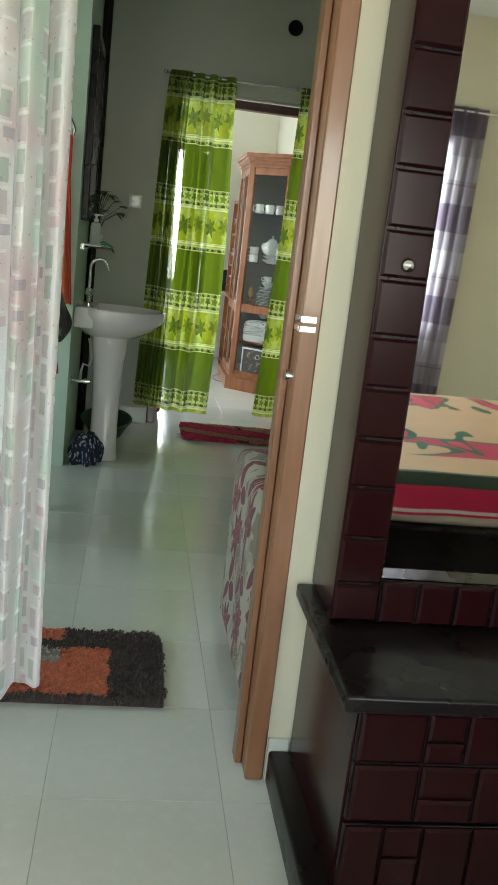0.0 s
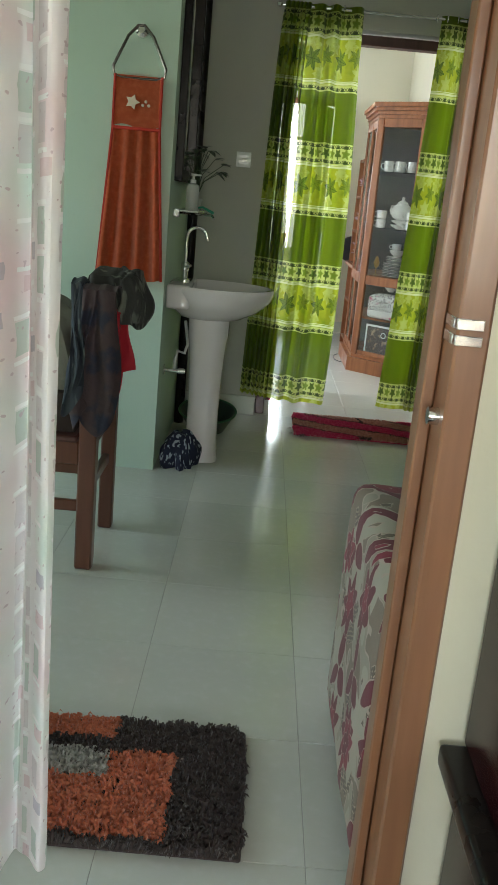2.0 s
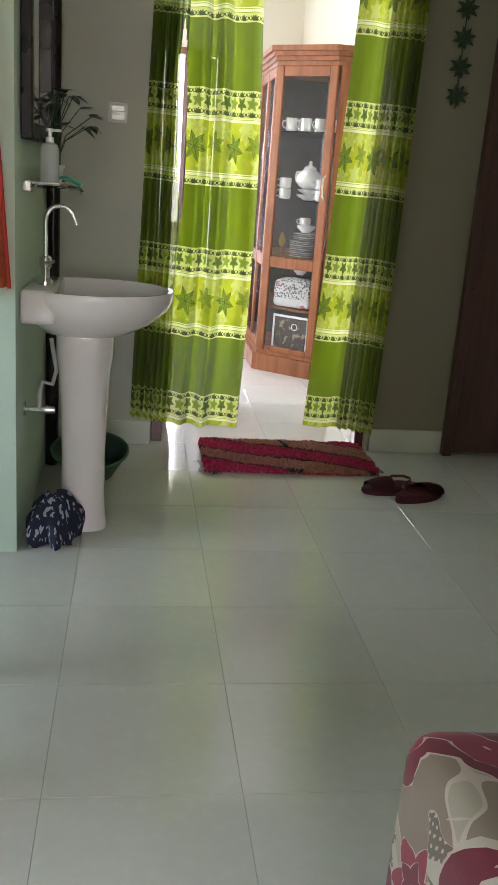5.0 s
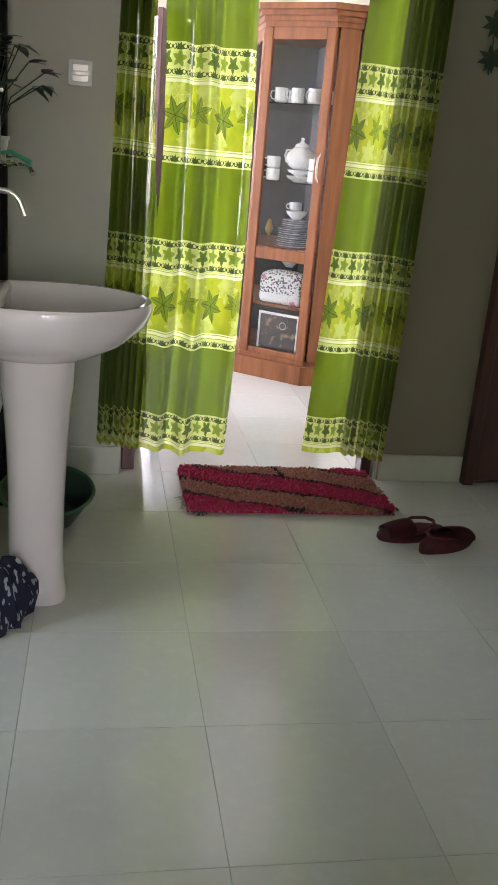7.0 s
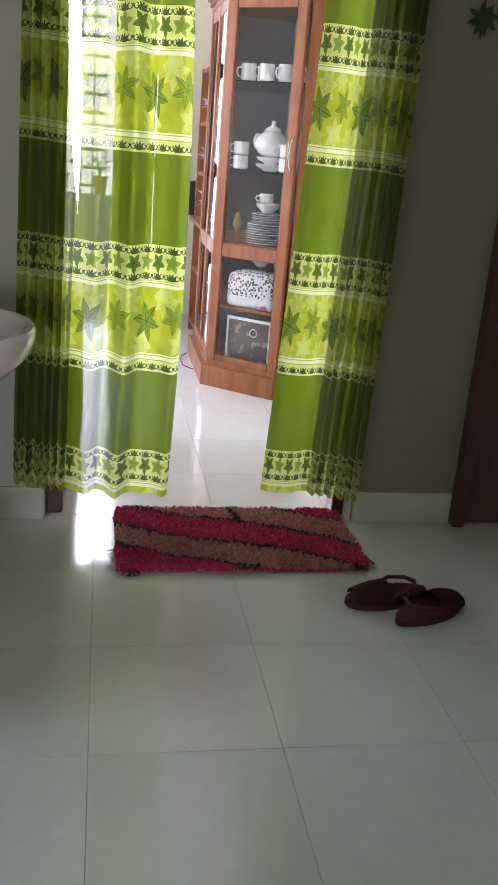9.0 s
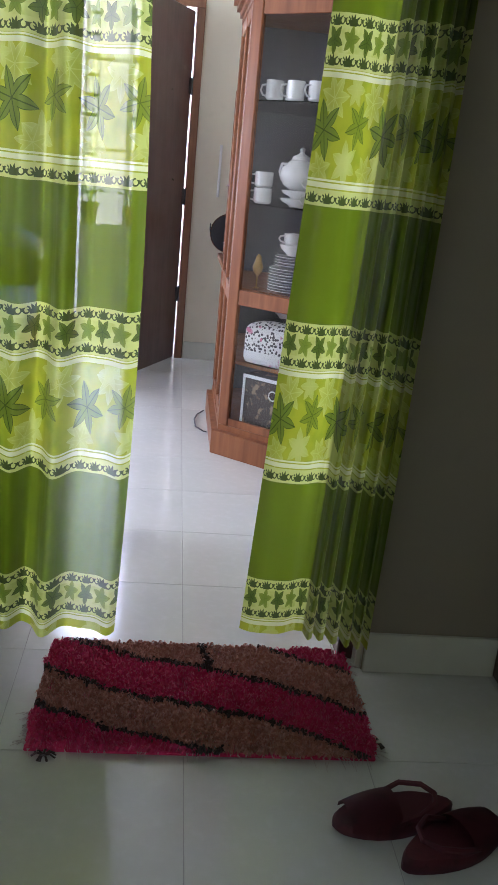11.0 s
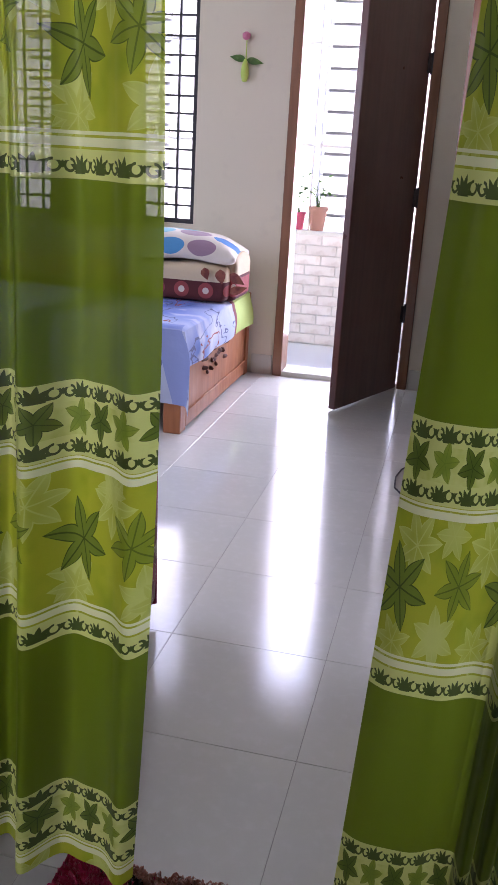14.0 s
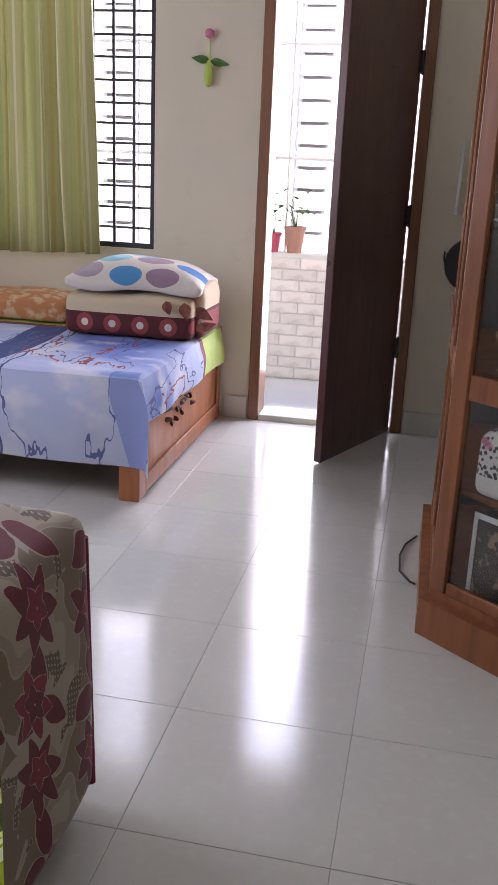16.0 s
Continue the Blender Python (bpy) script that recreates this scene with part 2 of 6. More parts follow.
# ---- structure ----
H_CEIL = 2.85
structure("floor", box(bmesh.new(), -2.7, 3.6, -1.1, 11.24, -0.12, -0.0016), grout, "pale glazed tile floor with thin dark joints", "floor")
structure("ceiling", box(bmesh.new(), -2.8, 3.7, -1.2, 11.25, H_CEIL, H_CEIL + 0.12), ceiling_white, "plain white painted ceiling", "ceiling")
structure("wall_bedroom_front", wall_with_holes(bmesh.new(), "x", 3.48, 0.13, -2.7, 3.6, H_CEIL, [(0.05, 0.985, 0, 2.12)]), wall_cream, "cream painted wall with a doorway", "wall")
structure("wall_hall_far", wall_with_holes(bmesh.new(), "x", 7.38, 0.13, -2.7, 1.7455, H_CEIL, [(0.72, 1.745, 0, 2.11)]), wall_grey, "grey-green painted wall with a curtained doorway", "wall")
# far wall's right end, split off so its colour can carry the shade
structure("wall_hall_corner", box(bmesh.new(), 1.7458, 3.6, 7.3795, 7.51, 0, H_CEIL), wall_shaded, "brown painted wall beside the curtained doorway, darkened in colour for shade", "wall")
structure("wall_towel", box(bmesh.new(), -2.7, 0.282, 6.163, 7.378, 0, H_CEIL), wall_green, "pale green painted wall beside the washbasin", "wall")
structure("wall_room_far", wall_with_holes(bmesh.new(), "x", 11.10, 0.14, -2.1, 3.6, H_CEIL, [(-1.10, 0.025, 0.80, 2.08), (0.527, 1.285, 0, 2.143)]), wall_room, "cream painted wall with a window and a balcony door", "wall")
structure("wall_room_right", box(bmesh.new(), 1.90, 2.03, 7.512, 11.098, 0, H_CEIL), wall_room, "cream painted wall behind the showcase", "wall")
structure("wall_room_left", wall_with_holes(bmesh.new(), "y", -2.1, 0.13, 7.512, 11.098, H_CEIL, [(8.2, 9.6, 0.9, 2.1)]), wall_room, "cream painted side wall with a window", "wall")
structure("wall_hall_left", wall_with_holes(bmesh.new(), "y", -2.8, 0.13, 3.612, 6.161, H_CEIL, [(4.2, 5.8, 0.8, 2.1)]), wall_green, "pale green painted wall with a window", "wall")
# out of view; dark colour holds back light bounced into the hall
structure("wall_hall_right", wall_with_holes(bmesh.new(), "y", 3.47, 0.13, 3.612, 7.378, H_CEIL, []), wall_shaded, "unseen side wall, darkened to cut bounced light", "wall")
structure("wall_bedroom_left", wall_with_holes(bmesh.new(), "y", -2.8, 0.13, -1.1, 3.478, H_CEIL, [(0.85, 2.15, 0.85, 2.15)]), wall_cream, "cream painted bedroom wall", "wall")
structure("wall_bedroom_right", box(bmesh.new(), 3.47, 3.6, -1.1, 3.478, 0, H_CEIL), wall_cream, "cream painted bedroom wall", "wall")
structure("wall_bedroom_back", wall_with_holes(bmesh.new(), "x", -1.23, 0.13, -2.7, 3.6, H_CEIL, [(-0.2, 1.0, 0.85, 2.05), (1.5, 2.6, 0.8, 2.05)]), wall_cream, "cream painted bedroom wall with a window", "wall")

# added out of view, only to block direct sun at the bedroom windows
structure("sun_block_slab", box(bmesh.new(), -2.9, 4.6, -4.4, -1.24, 2.45, 2.55), ceiling_white, "unseen slab added to keep sun out of the bedroom windows", "roof")

# ---- door frames, windows, skirtings ----
def frame_round(name, x0, x1, y0, y1, top, w, material, label, sill=False):
    ob = tagged(new(name), label, "door frame", "", "structure")
    part("jamb", box(bmesh.new(), x0 - w, x0, y0, y1, 0, top, 0.004), material, ob)
    part("jamb", box(bmesh.new(), x1, x1 + w, y0, y1, 0, top, 0.004), material, ob)
    part("head", box(bmesh.new(), x0 - w, x1 + w, y0, y1, top, top + w, 0.004), material, ob)
    return ob


f1 = frame_round("door_frame_bedroom", 0.10, 0.940, 3.466, 3.60, 2.075, 0.043, oak, "varnished orange-brown wooden door frame")
part("stop", box(bmesh.new(), 0.922, 0.9395, 3.535, 3.585, 0, 2.07, 0.003), oak, f1)
part("stop", box(bmesh.new(), 0.1005, 0.118, 3.535, 3.585, 0, 2.07, 0.003), oak, f1)
plate = bmesh.new()
box(plate, 0.936, 0.9405, 3.472, 3.522, 1.070, 1.083, 0.001)
box(plate, 0.936, 0.9405, 3.472, 3.522, 1.090, 1.104, 0.001)
box(plate, 0.938, 0.972, 3.460, 3.4655, 1.070, 1.083, 0.001)
box(plate, 0.938, 0.972, 3.460, 3.4655, 1.090, 1.104, 0.001)
part("strike_plate", plate, chrome, f1, "small chrome strike plate")
part("keeper", rod(bmesh.new(), (0.926, 3.50, 0.97), (0.940, 3.50, 0.97), 0.012, 12), chrome, f1)

f2 = frame_round("door_frame_hall", 0.775, 1.690, 7.425, 7.505, 2.045, 0.05, dark_leaf, "dark brown wooden door frame")
f3 = frame_round("door_frame_balcony", 0.58, 1.232, 11.075, 11.238, 2.09, 0.052, oak, "varnished orange-brown balcony door frame")
structure("threshold", box(bmesh.new(), 0.581, 1.231, 11.08, 11.25, -0.003, 0.03, 0.004), skirting_mat, "raised pale stone threshold", "threshold")

leaf = thing("balcony_door", "dark brown wooden door leaf standing open into the room", "door", (1.226, 11.07, 0), turn=247.0)
part("panel", box(bmesh.new(), 0, 0.645, -0.038, 0, 0.008, 2.07, 0.004), dark_leaf, leaf)
for z in (0.42, 1.02, 1.66):
    hb = bmesh.new()
    rod(hb, (-0.006, 0.004, z - 0.05), (-0.006, 0.004, z + 0.05), 0.007)
    box(hb, -0.004, 0.03, 0.0, 0.003, z - 0.045, z + 0.045)
    part("hinge", hb, black_iron, leaf, "dark metal hinge")


def skirting(name, x0, x1, y0, y1, label="pale glazed skirting tile"):
    structure(name, box(bmesh.new(), x0, x1, y0, y1, 0.0, 0.11, 0.002), skirting_mat, label, "skirting")


skirting("skirting_hall_far", 1.748, 2.098, 7.366, 7.3795)
skirting("skirting_hall_far_side", 0.298, 0.716, 7.366, 7.3795)
skirting("skirting_hall_jamb", 1.729, 1.7445, 7.384, 7.424)
skirting("skirting_bedroom", 0.987, 1.036, 3.468, 3.4795)
skirting("skirting_room_far", 0.40, 0.52, 11.088, 11.0995)
skirting("skirting_room_corner", 1.29, 1.898, 11.088, 11.0995)
skirting("skirting_room_right", 1.888, 1.8995, 10.62, 11.086)

# closed dark door in the hall's far wall
dd = thing("door", "closed dark brown wooden door in the hall", "door", (2.10, 7.34, 0))
part("leaf", box(bmesh.new(), 0.045, 0.86, 0.005, 0.038, 0.018, 2.02, 0.004), dark_leaf, dd)
fr = bmesh.new()
box(fr, 0, 0.044, -0.006, 0.038, 0, 2.07, 0.003)
box(fr, 0.861, 0.905, -0.006, 0.038, 0, 2.07, 0.003)
box(fr, 0.045, 0.86, -0.006, 0.038, 2.025, 2.07, 0.003)
part("frame", fr, dark_leaf, dd)
part("handle", rod(bmesh.new(), (0.78, -0.02, 1.0), (0.78, -0.02, 1.12), 0.008), chrome, dd)

# window over the bed, with its iron grille
win = tagged(new("window_room"), "window with a black iron grille", "window", "", "structure")
wf = bmesh.new()
box(wf, -1.10, -1.075, 11.115, 11.15, 0.80, 2.08)
box(wf, 0.0, 0.025, 11.115, 11.15, 0.80, 2.08)
box(wf, -1.075, 0.0, 11.115, 11.15, 0.80, 0.825)
box(wf, -1.075, 0.0, 11.115, 11.15, 2.055, 2.08)
part("frame", wf, black_iron, win, "black iron window frame")
for x in [-0.10 * k - 0.085 for k in range(10)]:
    part("bar", box(bmesh.new(), x - 0.0065, x + 0.0065, 11.122, 11.134, 0.825, 2.055), black_iron, win)
for k, z in enumerate([0.895, 0.99, 1.09, 1.19, 1.285, 1.375, 1.465, 1.565, 1.665, 1.76, 1.86, 1.96]):
    part("cross_bar", box(bmesh.new(), -1.074, -0.001, 11.135, 11.143, z - 0.0055, z + 0.0055), black_iron, win)
for k in range(3):
    part("pane_frame", box(bmesh.new(), -1.075 + 0.36 * k, -1.055 + 0.36 * k, 11.17, 11.19, 0.80, 2.08), white_plastic, win, "white sliding window stile")

for nm, x0, x1, y0, y1, z0, z1, ax in (("window_bedroom_back", -0.2, 1.0, -1.2, -1.17, 0.85, 2.05, "x"), ("window_bedroom", 1.5, 2.6, -1.2, -1.17, 0.8, 2.05, "x"), ("window_side", -2.08, -2.05, 8.2, 9.6, 0.9, 2.1, "y"), ("window_hall", -2.78, -2.75, 4.2, 5.8, 0.8, 2.1, "y"), ("window_bedroom_side", -2.78, -2.75, 0.85, 2.15, 0.85, 2.15, "y")):
    w = tagged(new(nm), "window with plain iron bars", "window", "", "structure")
    for k in range(1, 8):
        q = k / 8
        b = bmesh.new()
        if ax == "x":
            box(b, x0 + (x1 - x0) * q - 0.006, x0 + (x1 - x0) * q + 0.006, y0, y0 + 0.012, z0, z1)
        else:
            box(b, x0, x0 + 0.012, y0 + (y1 - y0) * q - 0.006, y0 + (y1 - y0) * q + 0.006, z0, z1)
        part("bar", b, black_iron, w)


# ---- cloth materials ----
def bloom(x, y, radius, count, width, turn=0.0):
    """Pointed petals round a centre: below 1 inside a petal, with its distances along and across."""
    r = (x * x + y * y).op("SQRT")
    step = math.tau / count
    a = ((y.op("ARCTAN2", x) + (turn + 20 * step)) / step).fract() - 0.5
    a = a * step
    along, across = r * a.op("COSINE") / radius, r * a.sin().abs() / radius
    lens = along * (along * -1.0 + 1.0) * (along * -0.5 + 1.25) * (width * 4)
    return across / (lens.op("MAXIMUM", 0.0001)), along, across


def in_petal(ratio, along):
    return ratio.less(1.0).both(along.band(0.0, 1.0))


def green_cloth(name, through_share, sheer):
    m = Mat(name, (0.098, 0.162, 0.005), 0.30, Sheen_Weight=0.15)
    u, v = m.uv()
    v = v / 1.055 + 0.0136
    q = ((v + 0.449) / 0.6).fract() * 0.6          # 0 at the foot of a plain band
    flowers, leaves = q.band(0.27, 0.50), q.band(0.50, 0.60)
    m.tint((0.165, 0.215, 0.006), m.noise(0.5, 2, (3, 3, 0.5)), 0.6)
    m.tint((0.34, 0.39, 0.018), flowers)
    m.tint((0.24, 0.32, 0.012), flowers.both((m.noise(0.07, 2, kind="UV") - 0.48) * 5), 0.8)

    def row(px, ou, cy, radius, count, width, turn, dark, light, vein, zone, amount=1.0):
        x = (((u + ou) / px).fract() - 0.5) * px
        ratio, along, across = bloom(x, q - cy, radius, count, width, turn)
        inside = in_petal(ratio, along).both(zone)
        m.tint(dark, inside, amount)
        m.tint(light, inside.both((along - 0.30) * 1.5), 0.8 * amount)
        m.tint(vein, inside.both(across.less(0.02).either(ratio.more(0.86))), 0.75 * amount)

    pale, lime, mid, deep = (0.46, 0.53, 0.13), (0.36, 0.42, 0.05), (0.13, 0.20, 0.015), (0.028, 0.055, 0.006)
    row(0.155, 0.02, 0.445, 0.050, 7, 0.22, 0.3, lime, pale, pale, flowers)
    row(0.155, 0.11, 0.325, 0.048, 6, 0.24, 0.9, pale, lime, pale, flowers)
    row(0.175, 0.05, 0.310, 0.040, 7, 0.22, 0.1, lime, pale, pale, flowers, 0.8)
    row(0.175, 0.135, 0.465, 0.036, 6, 0.24, 0.5, pale, lime, pale, flowers, 0.8)
    row(0.24, 0.085, 0.385, 0.062, 6, 0.21, 0.75, (0.14, 0.205, 0.018), mid, deep, flowers)
    row(0.24, 0.205, 0.400, 0.050, 6, 0.21, 0.2, mid, (0.20, 0.28, 0.02), deep, flowers, 0.75)
    m.tint((0.50, 0.56, 0.17), q.band(0.24, 0.273).either(leaves))
    m.tint((0.36, 0.44, 0.06), q.band(0.528, 0.572).both((m.noise(0.03, 2, kind="UV") - 0.45) * 6), 0.5)
    y = q - 0.256 - q.more(0.45) * 0.2585 - q.more(0.55) * 0.0725
    p = 0.055
    x = ((u / p).fract() - 0.5) * p
    ax = x.abs()
    ratio, along, across = bloom(x, y + 0.007, 0.0195, 9, 0.19, 0.35)
    fan = in_petal(ratio, along).both(y.more(-0.009))
    rc = ((ax - 0.0185) * (ax - 0.0185) + (y + 0.001) * (y + 0.001)).op("SQRT")
    curl = rc.band(0.0050, 0.0082).both((y - 0.004).less(0.0).either(ax.less(0.0185)))
    tip = ((ax - 0.0275).abs() + y.abs()).less(0.0045)
    bar = (y + 0.0095).abs().less(0.0011).both(ax.less(0.011))
    scroll = fan.either(curl).either(tip).either(bar)
    m.tint((0.030, 0.060, 0.006), y.abs().less(0.0135).both(scroll), 0.95)
    mid_row = q.band(0.524, 0.577)
    row(0.11, 0.0275, 0.551, 0.030, 5, 0.27, 0.95, (0.075, 0.125, 0.012), (0.13, 0.19, 0.018), deep, mid_row)
    row(0.11, 0.0825, 0.552, 0.028, 5, 0.27, 0.45, (0.16, 0.24, 0.02), (0.26, 0.34, 0.03), mid, mid_row)
    m.tint((0.62, 0.66, 0.38), q.band(0.276, 0.286).either(q.band(0.289, 0.293)).either(q.band(0.483, 0.493)).either(q.band(0.4955, 0.499)))
    m.bump(0.0016, 0.0002, 2, strength=0.2).bump(0.06, 0.012, 2, (1, 1, 0.15), 0.8)
    seen = m.last
    m.cloth(through_share)
    less = m.node("ShaderNodeHueSaturation", Value=0.62)
    m.t.links.new(seen, less.inputs["Color"])
    m.t.links.new(less.outputs[0], m.b.inputs["Base Color"])
    more = m.node("ShaderNodeHueSaturation", Value=1.75)
    m.t.links.new(seen, more.inputs["Color"])
    for n in m.t.nodes:
        if n.type == "BSDF_TRANSLUCENT":
            m.t.links.new(more.outputs[0], n.inputs["Color"])
    out = m.t.nodes["Material Output"]
    old = out.inputs["Surface"].links[0].from_socket
    clear = m.node("ShaderNodeBsdfTransparent")
    mx = m.node("ShaderNodeMixShader")
    weave = (m.noise(0.0025, 1, kind="UV") - 0.5) * 0.04 + sheer
    m.t.links.new(weave.s, mx.inputs[0])
    m.t.links.new(old, mx.inputs[1]), m.t.links.new(clear.outputs[0], mx.inputs[2])
    m.t.links.new(mx.outputs[0], out.inputs["Surface"])
    return m.m


def white_cloth():
    m = Mat("pale_checked_curtain", (0.92, 0.90, 0.90), 0.75)
    u, v = m.uv()
    wash, wash2 = m.noise(0.20, 2, kind="UV"), m.noise(0.26, 2, (1.3, 0.8, 1), kind="UV")
    m.tint((0.88, 0.74, 0.76), (wash - 0.46) * 6, 0.8).tint((0.70, 0.82, 0.73), (wash2 - 0.52) * 7, 0.8)
    wob = (m.noise(0.04, 2, kind="UV") - 0.5) * 0.012
    cu, cv_ = (u + wob) / 0.060, (v + wob * 0.4) / 0.062
    cv_ = cv_ + cu.op("FLOOR") * 0.37
    col = (cu.op("FLOOR") * 12.9898 + cv_.op("FLOOR") * 78.233).sin()
    pick = (col * 437.58).fract()
    long_ = cu.fract().band(0.12, 0.62).both(cv_.fract().band(0.10, 0.86))
    small = cu.fract().band(0.30, 0.88).both(cv_.fract().band(0.45, 0.80))
    m.tint((0.68, 0.62, 0.63), long_.both(pick.band(0.30, 0.55)), 0.75)
    m.tint((0.52, 0.60, 0.53), long_.both(pick.band(0.55, 0.74)), 0.75)
    m.tint((0.50, 0.46, 0.53), small.both(pick.band(0.74, 0.88)), 0.7)
    m.tint((0.74, 0.56, 0.58), small.both(pick.more(0.88)), 0.7)
    m.tint((0.97, 0.96, 0.95), cv_.fract().more(0.90).both(cu.fract().band(0.1, 0.7)))
    m.tint((0.55, 0.40, 0.45), m.noise(0.012, 1, kind="UV").more(0.70), 0.6)
    m.bump(0.002, 0.0003, 2, strength=0.3).bump(0.05, 0.003, 2, (1, 1, 0.4), 0.3)
    return m.cloth(0.45).m


def stripe_cloth():
    m = Mat("yellow_green_striped_curtain", (0.30, 0.285, 0.13), 0.55)
    u, v = m.uv()
    m.tint((0.24, 0.255, 0.09), (u / 0.12).fract().band(0.1, 0.45)).tint((0.42, 0.40, 0.26), (u / 0.12).fract().band(0.62, 0.72)).tint((0.30, 0.25, 0.08), (u / 0.24).fract().band(0.8, 0.88))
    m.bump(0.002, 0.0003, 2, strength=0.3).bump(0.05, 0.003, 2, (1, 1, 0.4), 0.3)
    return m.cloth(0.22).m


def grey_cloth():
    m = Mat("violet_grey_check_curtain", (0.40, 0.37, 0.43), 0.6)
    u, v = m.uv()
    m.tint((0.17, 0.14, 0.19), (v / 0.62).fract().band(0.0, 0.30)).tint((0.56, 0.54, 0.60), (v / 0.62).fract().band(0.55, 0.80))
    m.tint((0.27, 0.24, 0.30), (u / 0.42).fract().band(0.0, 0.45), 0.6).tint((0.20, 0.17, 0.20), (v / 0.31).fract().less(0.02))
    m.bump(0.03, 0.003, 2, strength=0.3)
    return m.cloth(0.72).m


green_mat, green_heavy, white_mat, stripe_mat, grey_mat = green_cloth("green_satin_print", 0.68, 0.045), green_cloth("green_satin_print_gathered", 0.42, 0.012), white_cloth(), stripe_cloth(), grey_cloth()


def curtain_mesh(x0, x1, b0, b1, z0, z1, folds, amp, width, seed=0, hem=0.03, nx=150, nz=54, lift=0.0, spread=1.3, dense=None, belly=0.0, slit=None):
    """Hanging pleated cloth in the plane y=0, from x0..x1 at the top to b0..b1 at the hem; UVs in metres of cloth."""
    bm = bmesh.new()
    uvl = bm.loops.layers.uv.new("UVMap")
    grid, uvs = [], {}
    for j in range(nz + 1):
        v = j / nz
        e = (1 - v) ** spread
        xa, xb = x0 + (b0 - x0) * e, x1 + (b1 - x1) * e + belly * math.sin(math.pi * min(1.0, v * 1.15))
        row = []
        for i in range(nx + 1):
            u = i / nx
            s = u + 0.018 * math.sin(u * 17 + seed) + 0.012 * (1 - v) * math.sin(u * 9 + seed * 2 + v * 4)
            ph = s * folds * math.tau + 0.8 * (1 - v) * noise.noise((u * 3, v * 1.4, seed))
            amp_here, cu = amp, u
            if dense:
                side, share, room, extra, deep = dense
                w = u if side > 0 else 1 - u
                packed = max(0.0, min(1.0, (share - w) / 0.06 + 0.5))
                amp_here = amp + (deep - amp) * packed
                ph += side * min(w, share) / share * extra * math.tau
                w = w * room / share if w < share else room + (w - share) * (1 - room) / (1 - share)
                u = w if side > 0 else 1 - w
            wave = math.sin(ph) + 0.25 * math.sin(2 * ph + seed)
            y = amp_here * wave * (0.75 + 0.5 * noise.noise((u * 4, v * 1.1, seed + 5))) + 0.02 * (1 - v) * noise.noise((u * 2, v, seed + 9))
            x = xa + (xb - xa) * u + 0.25 * amp * math.cos(ph) * (0.3 + 0.7 * v)
            u = cu
            z = z0 + (z1 - z0) * v + (1 - v) * (hem * math.sin(u * 6 + seed) + lift * (u - 0.5))
            vert = bm.verts.new((x, y, z))
            uvs[vert] = (u * width, v * (z1 - z0))
            row.append(vert)
        grid.append(row)
    for j in range(nz):
        for i in range(nx):
            if slit:
                c = grid[j][i].co
                t = (c.z - slit[0]) / (slit[1] - slit[0])
                if 0 < t < 1 and abs(c.x - slit[2] + slit[3] * (t - 0.5)) < slit[4] * min(1.0, 3.0 * t, 5.0 * (1 - t)):
                    continue
            f = bm.faces.new((grid[j][i], grid[j][i + 1], grid[j + 1][i + 1], grid[j + 1][i]))
            for lp in f.loops:
                lp[uvl].uv = uvs[lp.vert]
    return bm


def curtain(name, label, material, y, *args, group="", **kw):
    ob = thing(name, label, "curtain", (0, y, 0), group)
    part("cloth", curtain_mesh(*args, **kw), material, ob)
    return ob


rail = thing("curtain_rod", "thin chrome curtain rod over the hall doorway", "curtain rod", (0, 7.333, 0))
part("rod", rod(bmesh.new(), (0.66, 0, 2.185), (1.86, 0, 2.185), 0.008), chrome, rail)
for x in (0.66, 1.86):
    part("finial", lathe(bmesh.new(), [(0.004, -0.014), (0.015, -0.006), (0.015, 0.006), (0.004, 0.014)], (x, 0, 2.185), 12), chrome, rail)
for x in (0.72, 1.77):
    part("bracket", rod(bmesh.new(), (x, 0, 2.185), (x, 0.047, 2.185), 0.006, 8), chrome, rail)

cl = curtain("curtain", "lime green printed satin curtain with leaf bands on the doorway", green_mat, 7.325, 0.69, 1.085, 0.625, 1.105, 0.125, 2.20, 5.5, 0.034, 0.90, spread=0.6, belly=0.025, slit=(0.95, 1.76, 0.800, 0.022, 0.017), nx=300, dense=(1, 0.50, 0.34, 3.6, 0.034), group="green doorway curtains", seed=1, hem=0.005, lift=-0.03)
cr = curtain("curtain", "lime green printed satin curtain with dark folds at the wall side", green_heavy, 7.325, 1.50, 1.775, 1.415, 1.735, 0.118, 2.20, 2.6, 0.020, 0.72, nx=300, dense=(-1, 0.62, 0.50, 3.6, 0.034), group="green doorway curtains", seed=4, hem=0.005, lift=-0.03)
for ob, a, b in ((cl, 0.70, 1.05), (cr, 1.47, 1.79)):
    for k in range(7):
        x = a + (b - a) * k / 6
        part("eyelet", tube(bmesh.new(), [(x, 0.017 * math.cos(t * math.tau / 10), 2.185 + 0.017 * math.sin(t * math.tau / 10)) for t in range(10)], 0.004, 6, True), chrome, ob, "chrome eyelet ring")

wr = thing("curtain_rod", "thin chrome curtain rod over the bedroom doorway", "curtain rod", (0, 3.525, 0))
part("rod", rod(bmesh.new(), (0.104, 0, 2.02), (0.920, 0, 2.02), 0.008), chrome, wr)
for x in (0.1055, 0.9175):
    part("socket", rod(bmesh.new(), (x - 0.004, 0, 2.02), (x + 0.004, 0, 2.02), 0.016, 12), chrome, wr)
curtain("curtain", "white sheer curtain with pale pink and green checks", white_mat, 3.525, 0.125, 0.425, 0.125, 0.445, 0.185, 2.04, 5.0, 0.048, 0.85, seed=7, hem=0.022, lift=0.04)

